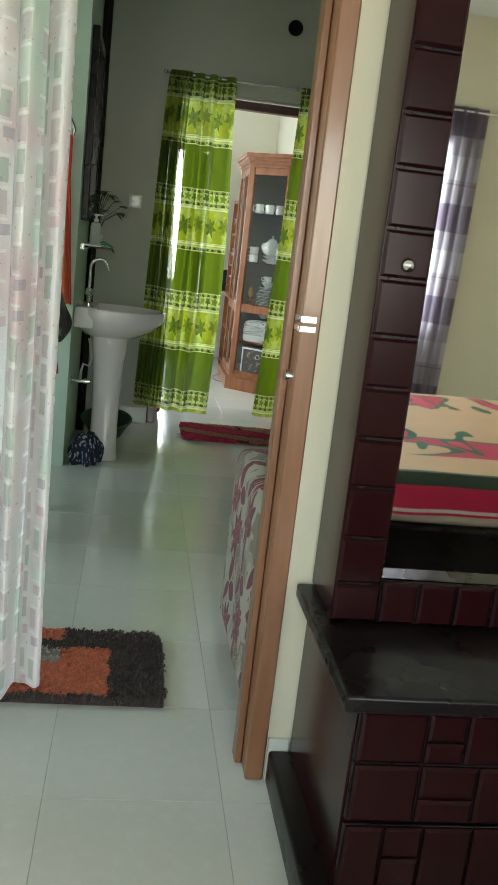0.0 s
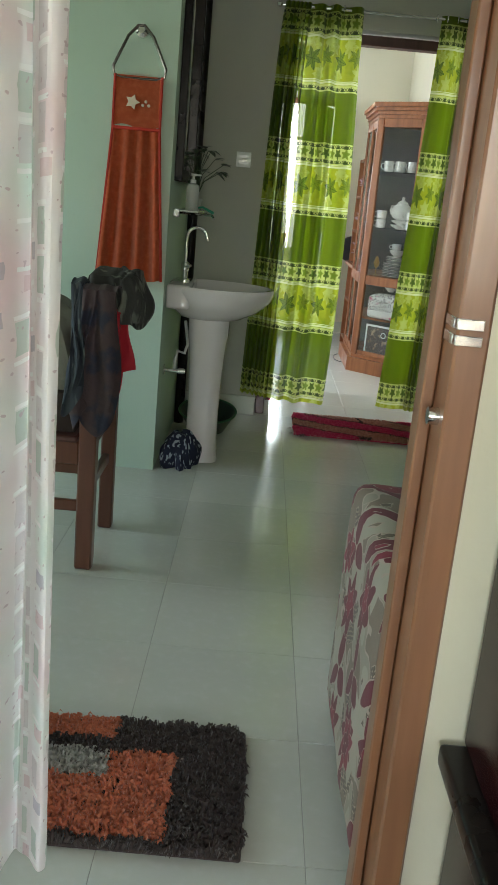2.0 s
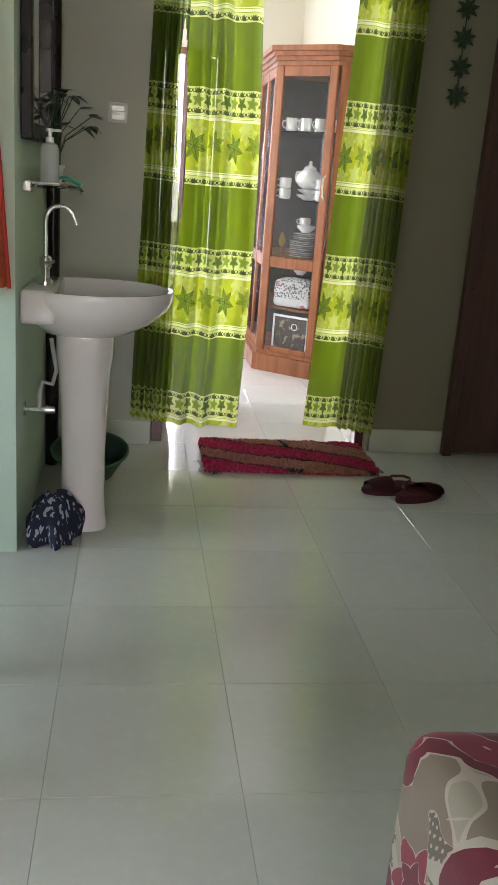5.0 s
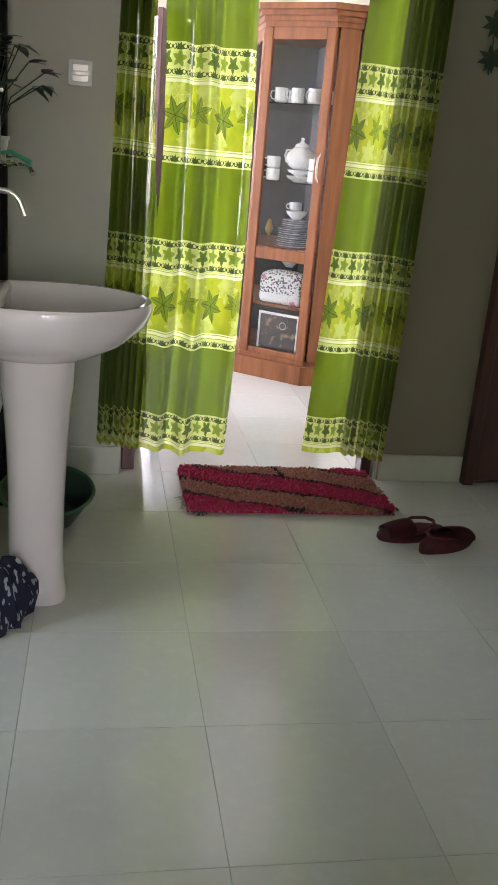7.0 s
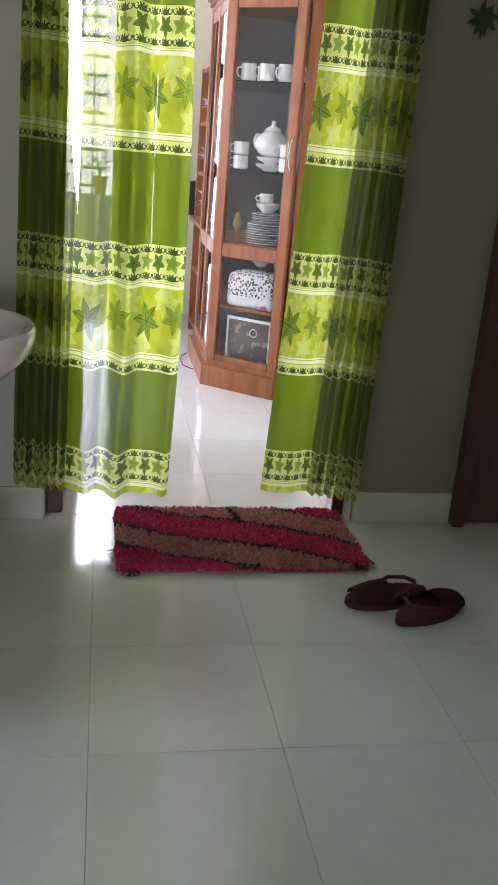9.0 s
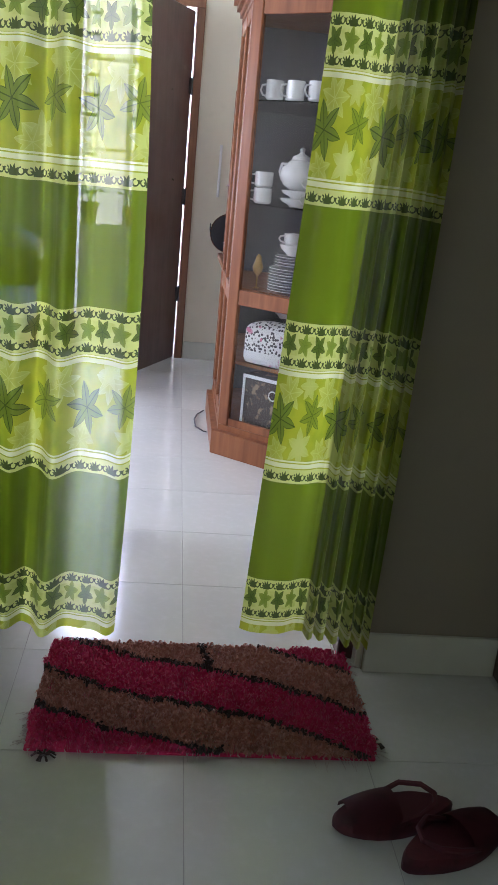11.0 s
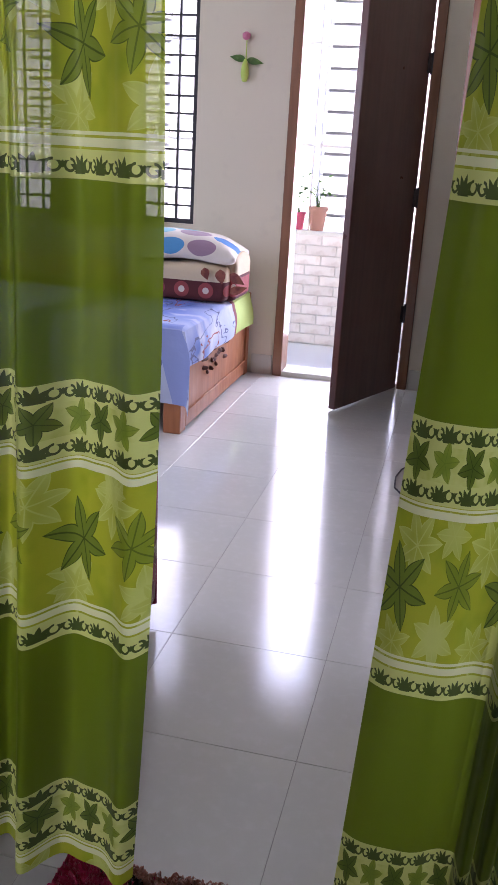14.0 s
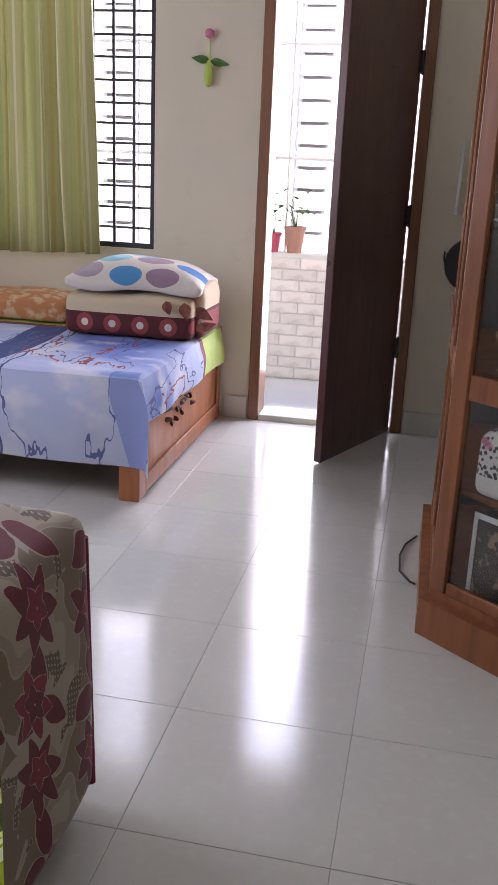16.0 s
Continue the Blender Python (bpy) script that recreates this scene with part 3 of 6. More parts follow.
br = thing("curtain_rod", "slim curtain rod over the bed window", "curtain rod", (0, 11.02, 0))
part("rod", rod(bmesh.new(), (-1.3, 0, 2.2), (0.12, 0, 2.2), 0.008), chrome, br)
for x in (-1.25, 0.08):
    part("bracket", rod(bmesh.new(), (x, 0, 2.2), (x, 0.078, 2.2), 0.006, 8), chrome, br)
curtain("curtain", "yellow-green striped curtain drawn half across the bed window", stripe_mat, 11.02, -0.78, -0.24, -0.80, -0.205, 0.765, 2.22, 6.5, 0.042, 1.15, seed=3, hem=0.006)

dr = thing("curtain_rod", "slim curtain rod over the bedroom window", "curtain rod", (0, -1.02, 0))
part("rod", rod(bmesh.new(), (1.5, 0, 2.24), (3.1, 0, 2.24), 0.008), chrome, dr)
for x in (1.52, 3.08):
    part("bracket", rod(bmesh.new(), (x, 0, 2.24), (x, -0.078, 2.24), 0.006, 8), chrome, dr)
curtain("curtain", "sheer violet-grey checked curtain over the bedroom window", grey_mat, -1.02, 2.10, 2.80, 2.05, 2.74, 0.22, 2.27, 7, 0.026, 1.5, seed=11, hem=0.01)


# ---- washbasin and what is round it ----
basin = thing("washbasin", "white ceramic pedestal washbasin on the tiled floor", "washbasin", (0.284, 6.44, 0))
bb = bmesh.new()
rings, n = [], 40


def basin_ring(r, z, dx=0.0):
    out = []
    for k in range(n):
        a = k * math.tau / n
        x = 0.22 + r * 0.255 * math.cos(a)
        y = r * 0.235 * math.sin(a)
        x = max(x, 0.0) if math.cos(a) < 0 else x
        out.append(bb.verts.new((x + dx, y * (1 + 0.10 * max(0, -math.cos(a))), z)))
    return out


for r, z, dx in ((0.38, 0.665, -0.03), (0.55, 0.675, -0.03), (0.80, 0.715, -0.015), (0.95, 0.765, 0), (1.0, 0.80, 0), (1.0, 0.815, 0), (0.985, 0.822, 0), (0.93, 0.822, 0), (0.88, 0.812, 0.005), (0.80, 0.77, 0.01), (0.60, 0.725, 0.02), (0.2, 0.705, 0.02)):
    rings.append(basin_ring(r, z, dx if r < 0.9 else 0))
for a, b in zip(rings, rings[1:]):
    for k in range(n):
        bb.faces.new((a[k], a[(k + 1) % n], b[(k + 1) % n], b[k]))
bb.faces.new(rings[0][::-1]), bb.faces.new(rings[-1])
part("bowl", bb, ceramic, basin, "glossy oval ceramic bowl")
part("tap_ledge", box(bmesh.new(), 0.0, 0.105, -0.20, 0.20, 0.72, 0.8255, 0.015, 3), ceramic, basin)
ped = bmesh.new()
prof = [(0.090, 0.0), (0.090, 0.02), (0.084, 0.05), (0.079, 0.12), (0.078, 0.25), (0.083, 0.42), (0.092, 0.55), (0.100, 0.60), (0.102, 0.675)]
ped_rings = []
for r_, z_ in prof:
    ring_ = []
    for k in range(44):
        a_ = k * math.tau / 44
        c_, s_ = math.cos(a_), math.sin(a_)
        w_ = (abs(c_) ** 3.0 + abs(s_) ** 3.0) ** (-1 / 3.0) * r_ * 0.93
        ring_.append(ped.verts.new((0.19 + w_ * c_, -0.02 + w_ * s_, z_)))
    ped_rings.append(ring_)
for a, b in zip(ped_rings, ped_rings[1:]):
    for k in range(44):
        ped.faces.new((a[k], a[(k + 1) % 44], b[(k + 1) % 44], b[k]))
ped.faces.new(ped_rings[0][::-1]), ped.faces.new(ped_rings[-1])
part("pedestal", ped, ceramic, basin, "tapered ceramic pedestal")
part("overflow_cap", lathe(bmesh.new(), [(0.012, 0), (0.012, 0.004), (0.004, 0.006)], (0.25, 0, 0.706), 16), chrome, basin)

tap = thing("tap", "chrome swan-neck tap on the washbasin", "tap", (0.345, 6.40, 0.826))
part("body", lathe(bmesh.new(), [(0.024, 0), (0.024, 0.012), (0.014, 0.02), (0.014, 0.05), (0.019, 0.055), (0.019, 0.085), (0.010, 0.092)], (0, 0, 0), 18), chrome, tap)
arc = [(0, 0, 0.08), (0, 0, 0.17)] + [(0.045 - 0.045 * math.cos(a), 0, 0.20 + 0.045 * math.sin(a)) for a in [k * math.pi / 8 * 0.95 for k in range(9)]] + [(0.096, 0, 0.19)]
part("spout", tube(bmesh.new(), arc, 0.0075, 12), chrome, tap)
part("lever", tube(bmesh.new(), [(0, -0.018, 0.07), (0.02, -0.05, 0.075), (0.03, -0.07, 0.08)], 0.006, 8), chrome, tap)

hose_mat = Mat("white_braided_hose", (0.6, 0.6, 0.58), 0.4, 0.3).bump(0.004, 0.0006).m
av = thing("stop_valve", "chrome stop valve with a white hose below the washbasin", "valve", (0.284, 6.33, 0.43))
part("body", rod(bmesh.new(), (0, 0, 0), (0.07, 0, 0), 0.010), chrome, av)
part("rosette", rod(bmesh.new(), (0, 0, 0), (0.006, 0, 0), 0.024, 18), chrome, av)
part("knob", rod(bmesh.new(), (0.07, 0, 0), (0.10, 0, 0), 0.015, 10, 0.012), chrome, av)
part("hose", tube(bmesh.new(), [(0.05, 0, 0.0), (0.05, 0.0, 0.05), (0.06, 0.01, 0.09), (0.09, 0.02, 0.08), (0.10, 0.05, 0.12), (0.08, 0.08, 0.22)], 0.007, 8), hose_mat, av, "white braided hose")

wm = thing("wall_mirror", "wall mirror with a thick dark frame over the washbasin", "mirror", (0.283, 6.62, 1.26))
wmf = bmesh.new()
box(wmf, 0, 0.034, -0.33, -0.28, 0, 0.92, 0.003)
box(wmf, 0, 0.034, 0.28, 0.33, 0, 0.92, 0.003)
box(wmf, 0, 0.034, -0.28, 0.28, 0, 0.05, 0.003)
box(wmf, 0, 0.034, -0.28, 0.28, 0.87, 0.92, 0.003)
part("frame", wmf, black_wood, wm)
part("glass", box(bmesh.new(), 0.002, 0.012, -0.279, 0.279, 0.051, 0.869), mirror_mat, wm)
single("drain_pipe", rod(bmesh.new(), (0.31, 7.06, 0), (0.31, 7.06, H_CEIL), 0.026, 16), black_wood, "dark brown vertical pipe on the side wall", "pipe")

sh = thing("bathroom_shelf", "small glass shelf with a chrome rail under the mirror", "shelf", (0.283, 6.50, 1.125))
part("board", box(bmesh.new(), 0.01, 0.125, -0.18, 0.22, 0, 0.007, 0.002), glass, sh, "clear glass board")
part("rail", tube(bmesh.new(), [(0, -0.18, 0.012), (0.11, -0.18, 0.012), (0.125, -0.16, 0.012), (0.125, 0.2, 0.012), (0.11, 0.22, 0.012), (0, 0.22, 0.012)], 0.006, 8), chrome, sh)
for y in (-0.18, 0.22):
    part("bracket", box(bmesh.new(), 0, 0.03, y - 0.012, y + 0.012, -0.015, 0.02, 0.004), chrome, sh)
hold = bmesh.new()
tube(hold, [(0.125, 0.02, 0.0), (0.16, 0.0, 0.0), (0.17, -0.02, -0.015)], 0.007, 8)
part("hook", hold, chrome, sh)
bottle_mat = Mat("milky_plastic_bottle", (0.72, 0.74, 0.72), 0.25, Transmission_Weight=0.35).m
so = thing("soap_bottle", "clear milky pump soap bottle on the glass shelf", "bottle", (0.355, 6.42, 1.1325))
part("body", lathe(bmesh.new(), [(0.026, 0), (0.029, 0.006), (0.029, 0.10), (0.024, 0.118), (0.012, 0.125)], (0, 0, 0), 20), bottle_mat, so)
pump = bmesh.new()
lathe(pump, [(0.013, 0.125), (0.013, 0.14), (0.006, 0.142), (0.006, 0.155), (0.012, 0.156), (0.012, 0.166)], (0, 0, 0), 14)
box(pump, 0, 0.035, -0.005, 0.005, 0.157, 0.165, 0.002)
part("pump", pump, white_plastic, so, "white pump head")
green_plastic = Mat("green_plastic", (0.05, 0.35, 0.22), 0.3).m
single("toothbrush", tube(bmesh.new(), [(0, 0, 0), (0.05, -0.03, 0.01), (0.10, -0.05, -0.012)], [0.004, 0.005, 0.007], 8), green_plastic, "small green toothbrush on the shelf edge", "toothbrush", at=(0.35, 6.52, 1.148))


def leaf_mesh(bm, base, tip, up, width, fold=0.15, seg=5):
    """A pointed leaf blade from base to tip."""
    base, tip, up = Vector(base), Vector(tip), Vector(up).normalized()
    ax = tip - base
    side = ax.cross(up).normalized()
    nrm = side.cross(ax).normalized()
    mid, le, ri = [], [], []
    for k in range(seg + 1):
        t = k / seg
        w = width * math.sin(math.pi * min(1, t ** 0.8)) * (1 - 0.25 * t) + 1e-4
        c = base + ax * t - nrm * (t * t * ax.length * 0.18)
        mid.append(bm.verts.new(c))
        le.append(bm.verts.new(c + side * w + nrm * w * fold))
        ri.append(bm.verts.new(c - side * w + nrm * w * fold))
    for k in range(seg):
        bm.faces.new((mid[k], mid[k + 1], le[k + 1], le[k]))
        bm.faces.new((mid[k], ri[k], ri[k + 1], mid[k + 1]))
    return bm


dark_leaf_mat = Mat("dark_green_leaf", (0.02, 0.045, 0.02), 0.35).speck((0.05, 0.09, 0.04), 0.02).m
green_leaf_mat = Mat("fresh_green_leaf", (0.07, 0.17, 0.03), 0.4).speck((0.12, 0.24, 0.05), 0.02).cloth(0.25).m
pot_white = Mat("white_glazed_pot", (0.6, 0.6, 0.58), 0.3).m


def potted_plant(name, label, at, pot_r, pot_h, spread, height, count, leaf_w, pot_material, foliage, seed, group=""):
    rnd = random.Random(seed)
    ob = thing(name, label, "potted plant", at, group)
    part("pot", lathe(bmesh.new(), [(pot_r * 0.7, 0), (pot_r * 0.95, pot_h * 0.85), (pot_r * 1.08, pot_h * 0.86), (pot_r * 1.08, pot_h), (pot_r * 0.95, pot_h), (pot_r * 0.9, pot_h * 0.9)], (0, 0, 0), 20), pot_material, ob)
    st, lv = bmesh.new(), bmesh.new()
    for k in range(count):
        a = rnd.uniform(0, math.tau)
        top = Vector((math.cos(a) * spread * rnd.uniform(0.15, 0.8), math.sin(a) * spread * rnd.uniform(0.15, 0.8), pot_h + height * rnd.uniform(0.3, 0.95)))
        tube(st, [(0, 0, pot_h * 0.85), (top.x * 0.3, top.y * 0.3, pot_h + (top.z - pot_h) * 0.6), tuple(top)], 0.0016, 5)
        for j in range(3):
            b = a + rnd.uniform(-1.4, 1.4)
            d = Vector((math.cos(b), math.sin(b), rnd.uniform(-0.5, 0.5))) * leaf_w * rnd.uniform(1.3, 2.0)
            leaf_mesh(lv, top, top + d, (0, 0, 1), leaf_w * rnd.uniform(0.55, 0.8))
    part("stem", st, foliage, ob)
    part("leaf", lv, foliage, ob, kind="stuff")
    return ob


potted_plant("potted_plant", "small dark green trailing plant in a pot on the shelf", (0.355, 6.60, 1.133), 0.030, 0.06, 0.15, 0.24, 26, 0.026, pot_white, dark_leaf_mat, 5)

sw = thing("light_switch", "white light switch plate on the grey wall", "light switch", (0.538, 7.379, 1.412))
part("plate", box(bmesh.new(), -0.040, 0.040, -0.009, 0, -0.040, 0.040, 0.004, 2), white_plastic, sw)
for z in (-0.018, 0.016):
    part("rocker", box(bmesh.new(), -0.028, 0.028, -0.014, -0.0092, z - 0.012, z + 0.012, 0.003), white_plastic, sw)
bell = thing("door_chime", "small round brown door chime high on the wall", "door chime", (1.42, 7.379, 2.54))
part("case", lathe(bmesh.new(), [(0.045, 0), (0.045, 0.02), (0.03, 0.035), (0.012, 0.037)], (0, 0, 0), 20), black_wood, bell).matrix_world = pose(1.42, 7.378, 2.54, 90, 0, 0)

mop_mat = Mat("navy_striped_rag", (0.014, 0.018, 0.045), 0.9)
mop_mat.tint((0.36, 0.40, 0.46), (mop_mat.noise(0.014, 1, (1, 1, 0.4))).more(0.59)).bump(0.01, 0.004)
mop_mat = mop_mat.m


def heap(rx, ry, h, seed, rough=0.3, seg=36, rows=12):
    """A crumpled heap of cloth."""
    bm = bmesh.new()
    rings = []
    for j in range(rows):
        t = j / (rows - 1)
        ring = []
        for k in range(seg):
            a = k * math.tau / seg
            r = math.cos(t * math.pi / 2 * 0.96) ** 0.7
            w = 1 + rough * noise.noise((math.cos(a) * 2.2, math.sin(a) * 2.2, t * 2 + seed)) + 0.08 * math.sin(a * 9 + seed + 3 * t)
            ring.append(bm.verts.new((rx * r * w * math.cos(a), ry * r * w * math.sin(a), h * (math.sin(t * math.pi / 2) + 0.15 * noise.noise((math.cos(a) * 1.5, math.sin(a) * 1.5, seed + 9)) * (t > 0)))))
        rings.append(ring)
    for a, b in zip(rings, rings[1:]):
        for k in range(seg):
            bm.faces.new((a[k], a[(k + 1) % seg], b[(k + 1) % seg], b[k]))
    bm.faces.new(rings[0][::-1]), bm.faces.new(rings[-1])
    return bm


single("floor_cloth", heap(0.080, 0.095, 0.155, 2, 0.55), mop_mat, "crumpled navy floor cloth with white stripes by the pedestal", "cloth", at=(0.385, 6.29, 0))
dark_plastic = Mat("dark_green_plastic", (0.02, 0.04, 0.03), 0.4).m
rim_green = Mat("mid_green_plastic", (0.03, 0.12, 0.05), 0.4).m
tub = thing("washing_bowl", "wide dark green plastic bowl tipped on the floor behind the pedestal", "bowl", (0, 0, 0))
part("body", lathe(bmesh.new(), [(0.07, 0), (0.10, 0.012), (0.150, 0.105), (0.156, 0.118), (0.150, 0.118), (0.095, 0.022), (0.02, 0.014)], (0, 0, 0), 40), dark_plastic, tub)
part("rim", tube(bmesh.new(), [(0.157 * math.cos(k * math.tau / 40), 0.157 * math.sin(k * math.tau / 40), 0.118) for k in range(40)], 0.006, 8, True), rim_green, tub, "mid green rolled rim")
tub.matrix_world = pose(0.475, 6.90, 0.015, 12, 0, 0) @ Matrix.Scale(0.95, 4)

# towel ring and towel
dark_chrome = Mat("dark_tarnished_chrome", (0.12, 0.11, 0.10), 0.25, 0.9).m
ring = thing("towel_ring", "chrome towel ring on the pale green wall", "towel ring", (0.135, 6.1585, 1.80))
part("mount", lathe(bmesh.new(), [(0.028, 0), (0.026, 0.012), (0.012, 0.018), (0.012, 0.03)], (0, 0, 0), 18), chrome, ring).matrix_world = pose(0.135, 6.161, 1.815, 90, 0, 0)
part("ring", tube(bmesh.new(), [(-0.012, -0.03, 0.03), (-0.05, -0.03, -0.01), (-0.105, -0.03, -0.125), (-0.10, -0.03, -0.155), (-0.07, -0.03, -0.165), (0.07, -0.03, -0.165), (0.10, -0.03, -0.155), (0.105, -0.03, -0.125), (0.05, -0.03, -0.01), (0.012, -0.03, 0.03)], 0.006, 8, True), dark_chrome, ring, "bent dark chrome ring")
tow_mat = Mat("orange_towelling", (0.62, 0.125, 0.045), 0.95, Sheen_Weight=0.4).speck((0.70, 0.17, 0.07), 0.02, 0.4, 0.7).bump(0.003, 0.001, 2, strength=0.8).m
red_trim = Mat("red_towel_trim", (0.42, 0.03, 0.018), 0.9).bump(0.003, 0.0006).m
cream_felt = Mat("cream_felt", (0.72, 0.62, 0.50), 0.9).m
tw = thing("towel", "orange hand towel with a cream flower patch hanging from the ring", "towel", (0.135, 6.125, 0.845))


def towel_sheet(z0, z1, w0, w1, amp, folds, y=0.0, nx=60, nz=24):
    bm = bmesh.new()
    g = []
    for j in range(nz + 1):
        v = j / nz
        w = w0 + (w1 - w0) * v
        g.append([bm.verts.new(((i / nx - 0.5) * w, y - amp * (1 - v * 0.6) * math.sin(i / nx * folds * math.tau + 0.4) - 0.01 * (1 - v), z0 + (z1 - z0) * v + 0.01 * (1 - v) * math.sin(i / nx * 7))) for i in range(nx + 1)])
    for j in range(nz):
        for i in range(nx):
            bm.faces.new((g[j][i], g[j][i + 1], g[j + 1][i + 1], g[j + 1][i]))
    bmesh.ops.solidify(bm, geom=bm.faces[:], thickness=0.006)
    return bm


part("skirt", towel_sheet(0.0, 0.60, 0.275, 0.19, 0.022, 3.5), tow_mat, tw, "pleated orange towelling")
part("yoke", towel_sheet(0.605, 0.80, 0.19, 0.185, 0.002, 1), tow_mat, tw)
part("band", box(bmesh.new(), -0.097, 0.097, -0.016, -0.004, 0.594, 0.606, 0.002), red_trim, tw, "red band")
trim = bmesh.new()
tube(trim, [(-0.094, -0.008, 0.80), (-0.095, -0.008, 0.60), (-0.137, -0.012, 0.0)], 0.006, 6)
tube(trim, [(0.094, -0.008, 0.80), (0.095, -0.008, 0.60), (0.137, -0.012, 0.0)], 0.006, 6)
part("trim", trim, red_trim, tw, "red edge trim")
star = bmesh.new()
pts = [(-0.02 + (0.030 if k % 2 == 0 else 0.016) * math.cos(k * math.pi / 5), 0.70 + (0.030 if k % 2 == 0 else 0.016) * math.sin(k * math.pi / 5)) for k in range(10)]
fr_, bk_ = [star.verts.new((x, -0.014, z)) for x, z in pts], [star.verts.new((x, -0.008, z)) for x, z in pts]
star.faces.new(fr_), star.faces.new(bk_[::-1])
for k in range(10):
    star.faces.new((fr_[k], fr_[(k + 1) % 10], bk_[(k + 1) % 10], bk_[k]))
part("flower_patch", star, cream_felt, tw, "cream flower patch")
for k in range(3):
    part("button", lathe(bmesh.new(), [(0.006, 0), (0.006, 0.004), (0.002, 0.006)], (0, 0, 0), 10), cream_felt, tw).matrix_local = pose(0.022 + 0.012 * k, -0.008, 0.69 + 0.014 * (k % 2), 90, 0, 0)

# wall garland of dark leaves
gar = thing("wall_hanging", "dark garland of star-shaped leaves hanging on the grey wall", "wall hanging", (1.955, 7.374, 0))
part("cord", rod(bmesh.new(), (0, 0, 1.54), (0, 0, 2.18), 0.0025, 6), dark_leaf_mat, gar)
for k in range(6):
    z = 1.592 + 0.112 * k
    lf = bmesh.new()
    for a in (-80, -35, 15, 60, 100, 150, 200, 245):
        leaf_mesh(lf, (0, 0, z), (0.052 * math.cos(radians(a)), -0.012, z + 0.045 * math.sin(radians(a))), (0, -1, 0), 0.012)
    part("leaf_star", lf, dark_leaf_mat, gar)


# ---- rugs and slippers ----
def shaggy_rug(name, label, x0, x1, y0, y1, pick, mats, seed, count, tuft, corner=0.03):
    """A rug of many thin tufts on a backing; pick(u, v) names the colour of a spot."""
    rnd = random.Random(seed)
    ob = thing(name, label, "rug", (0, 0, 0))
    part("backing", box(bmesh.new(), x0, x1, y0, y1, 0.001, 0.010, 0.003), mats[0], ob)
    sets = [([], []) for _ in mats]
    for _ in range(count):
        u, v = rnd.random(), rnd.random()
        x, y = x0 + (x1 - x0) * u, y0 + (y1 - y0) * v
        cx, cy = max(0, corner - min(x - x0, x1 - x)), max(0, corner - min(y - y0, y1 - y))
        if math.hypot(cx, cy) > corner:
            continue
        vs, fs = sets[pick(u + 0.006 * rnd.uniform(-1, 1), v + 0.01 * rnd.uniform(-1, 1))]
        a = rnd.uniform(0, math.tau)
        n = noise.noise((x * 14, y * 14, seed)) * 5.0 + rnd.uniform(-0.6, 0.6)
        lx, ly = math.cos(n) * tuft * rnd.uniform(0.4, 1.0), math.sin(n) * tuft * rnd.uniform(0.4, 1.0)
        h, w = rnd.uniform(0.010, 0.022), 0.0027
        k = len(vs)
        dx, dy = math.cos(a) * w, math.sin(a) * w
        vs += [(x - dx, y - dy, 0.006), (x + dx, y + dy, 0.006), (x + lx * 0.5 + dx, y + ly * 0.5 + dy, 0.006 + h), (x + lx * 0.5 - dx, y + ly * 0.5 - dy, 0.006 + h), (x + lx, y + ly, 0.004 + h * 0.75)]
        fs += [(k, k + 1, k + 2, k + 3), (k + 3, k + 2, k + 4)]
    for i, (vs, fs) in enumerate(sets):
        me = bpy.data.meshes.new("shag")
        me.from_pydata(vs, [], fs)
        me.materials.append(mats[i])
        p = tagged(new("shag", me), "", "", "", "stuff")
        p.parent = ob
    return ob


def yarn(name, color, light):
    return Mat(name, color, 0.8, Sheen_Weight=0.3).speck(light, 0.012, 0.45, 0.7).m


dark_yarn, rust_yarn, grey_yarn = yarn("dark_brown_yarn", (0.028, 0.016, 0.013), (0.05, 0.03, 0.025)), yarn("rust_yarn", (0.48, 0.12, 0.05), (0.60, 0.20, 0.10)), yarn("grey_yarn", (0.30, 0.29, 0.25), (0.45, 0.44, 0.4))
pink_yarn, tan_yarn = yarn("crimson_yarn", (0.50, 0.008, 0.075), (0.62, 0.03, 0.15)), yarn("tan_yarn", (0.40, 0.16, 0.11), (0.62, 0.34, 0.25))


def rug_one(u, v):
    x, y = u * 0.72, v * 0.415
    if 0.205 < x < 0.565 and 0.02 < y < 0.20 or 0.42 < x < 0.565 and 0.02 < y < 0.29 or 0.12 < x < 0.42 and y > 0.33:
        return 1
    if 0.16 < x < 0.42 and 0.20 < y < 0.285:
        return 2
    return 0


def rug_two(u, v):
    q = (v + 0.70 * u + 0.04 * math.sin(u * 7)) % 2
    for lo, hi, c in ((-1, 0.33, 0), (0.33, 0.37, 2), (0.37, 0.67, 1), (0.67, 0.71, 2), (0.71, 1.05, 0), (1.05, 1.09, 2), (1.09, 1.45, 1), (1.45, 1.485, 2), (1.485, 3, 0)):
        if lo <= q < hi:
            if c == 1 and abs(u - 0.52 + 0.1 * (v - 0.8)) < 0.012 and v > 0.7:
                return 2
            return c
    return 0


shaggy_rug("rug", "shaggy rust, grey and dark brown rug by the bedroom doorway", 0.035, 0.755, 3.775, 4.19, rug_one, [dark_yarn, rust_yarn, grey_yarn], 3, 22000, 0.019)
rug_hall = shaggy_rug("rug", "shaggy crimson and tan striped rug by the curtained doorway", 0.945, 1.705, 7.0, 7.435, rug_two, [pink_yarn, tan_yarn, dark_yarn], 8, 26000, 0.019)

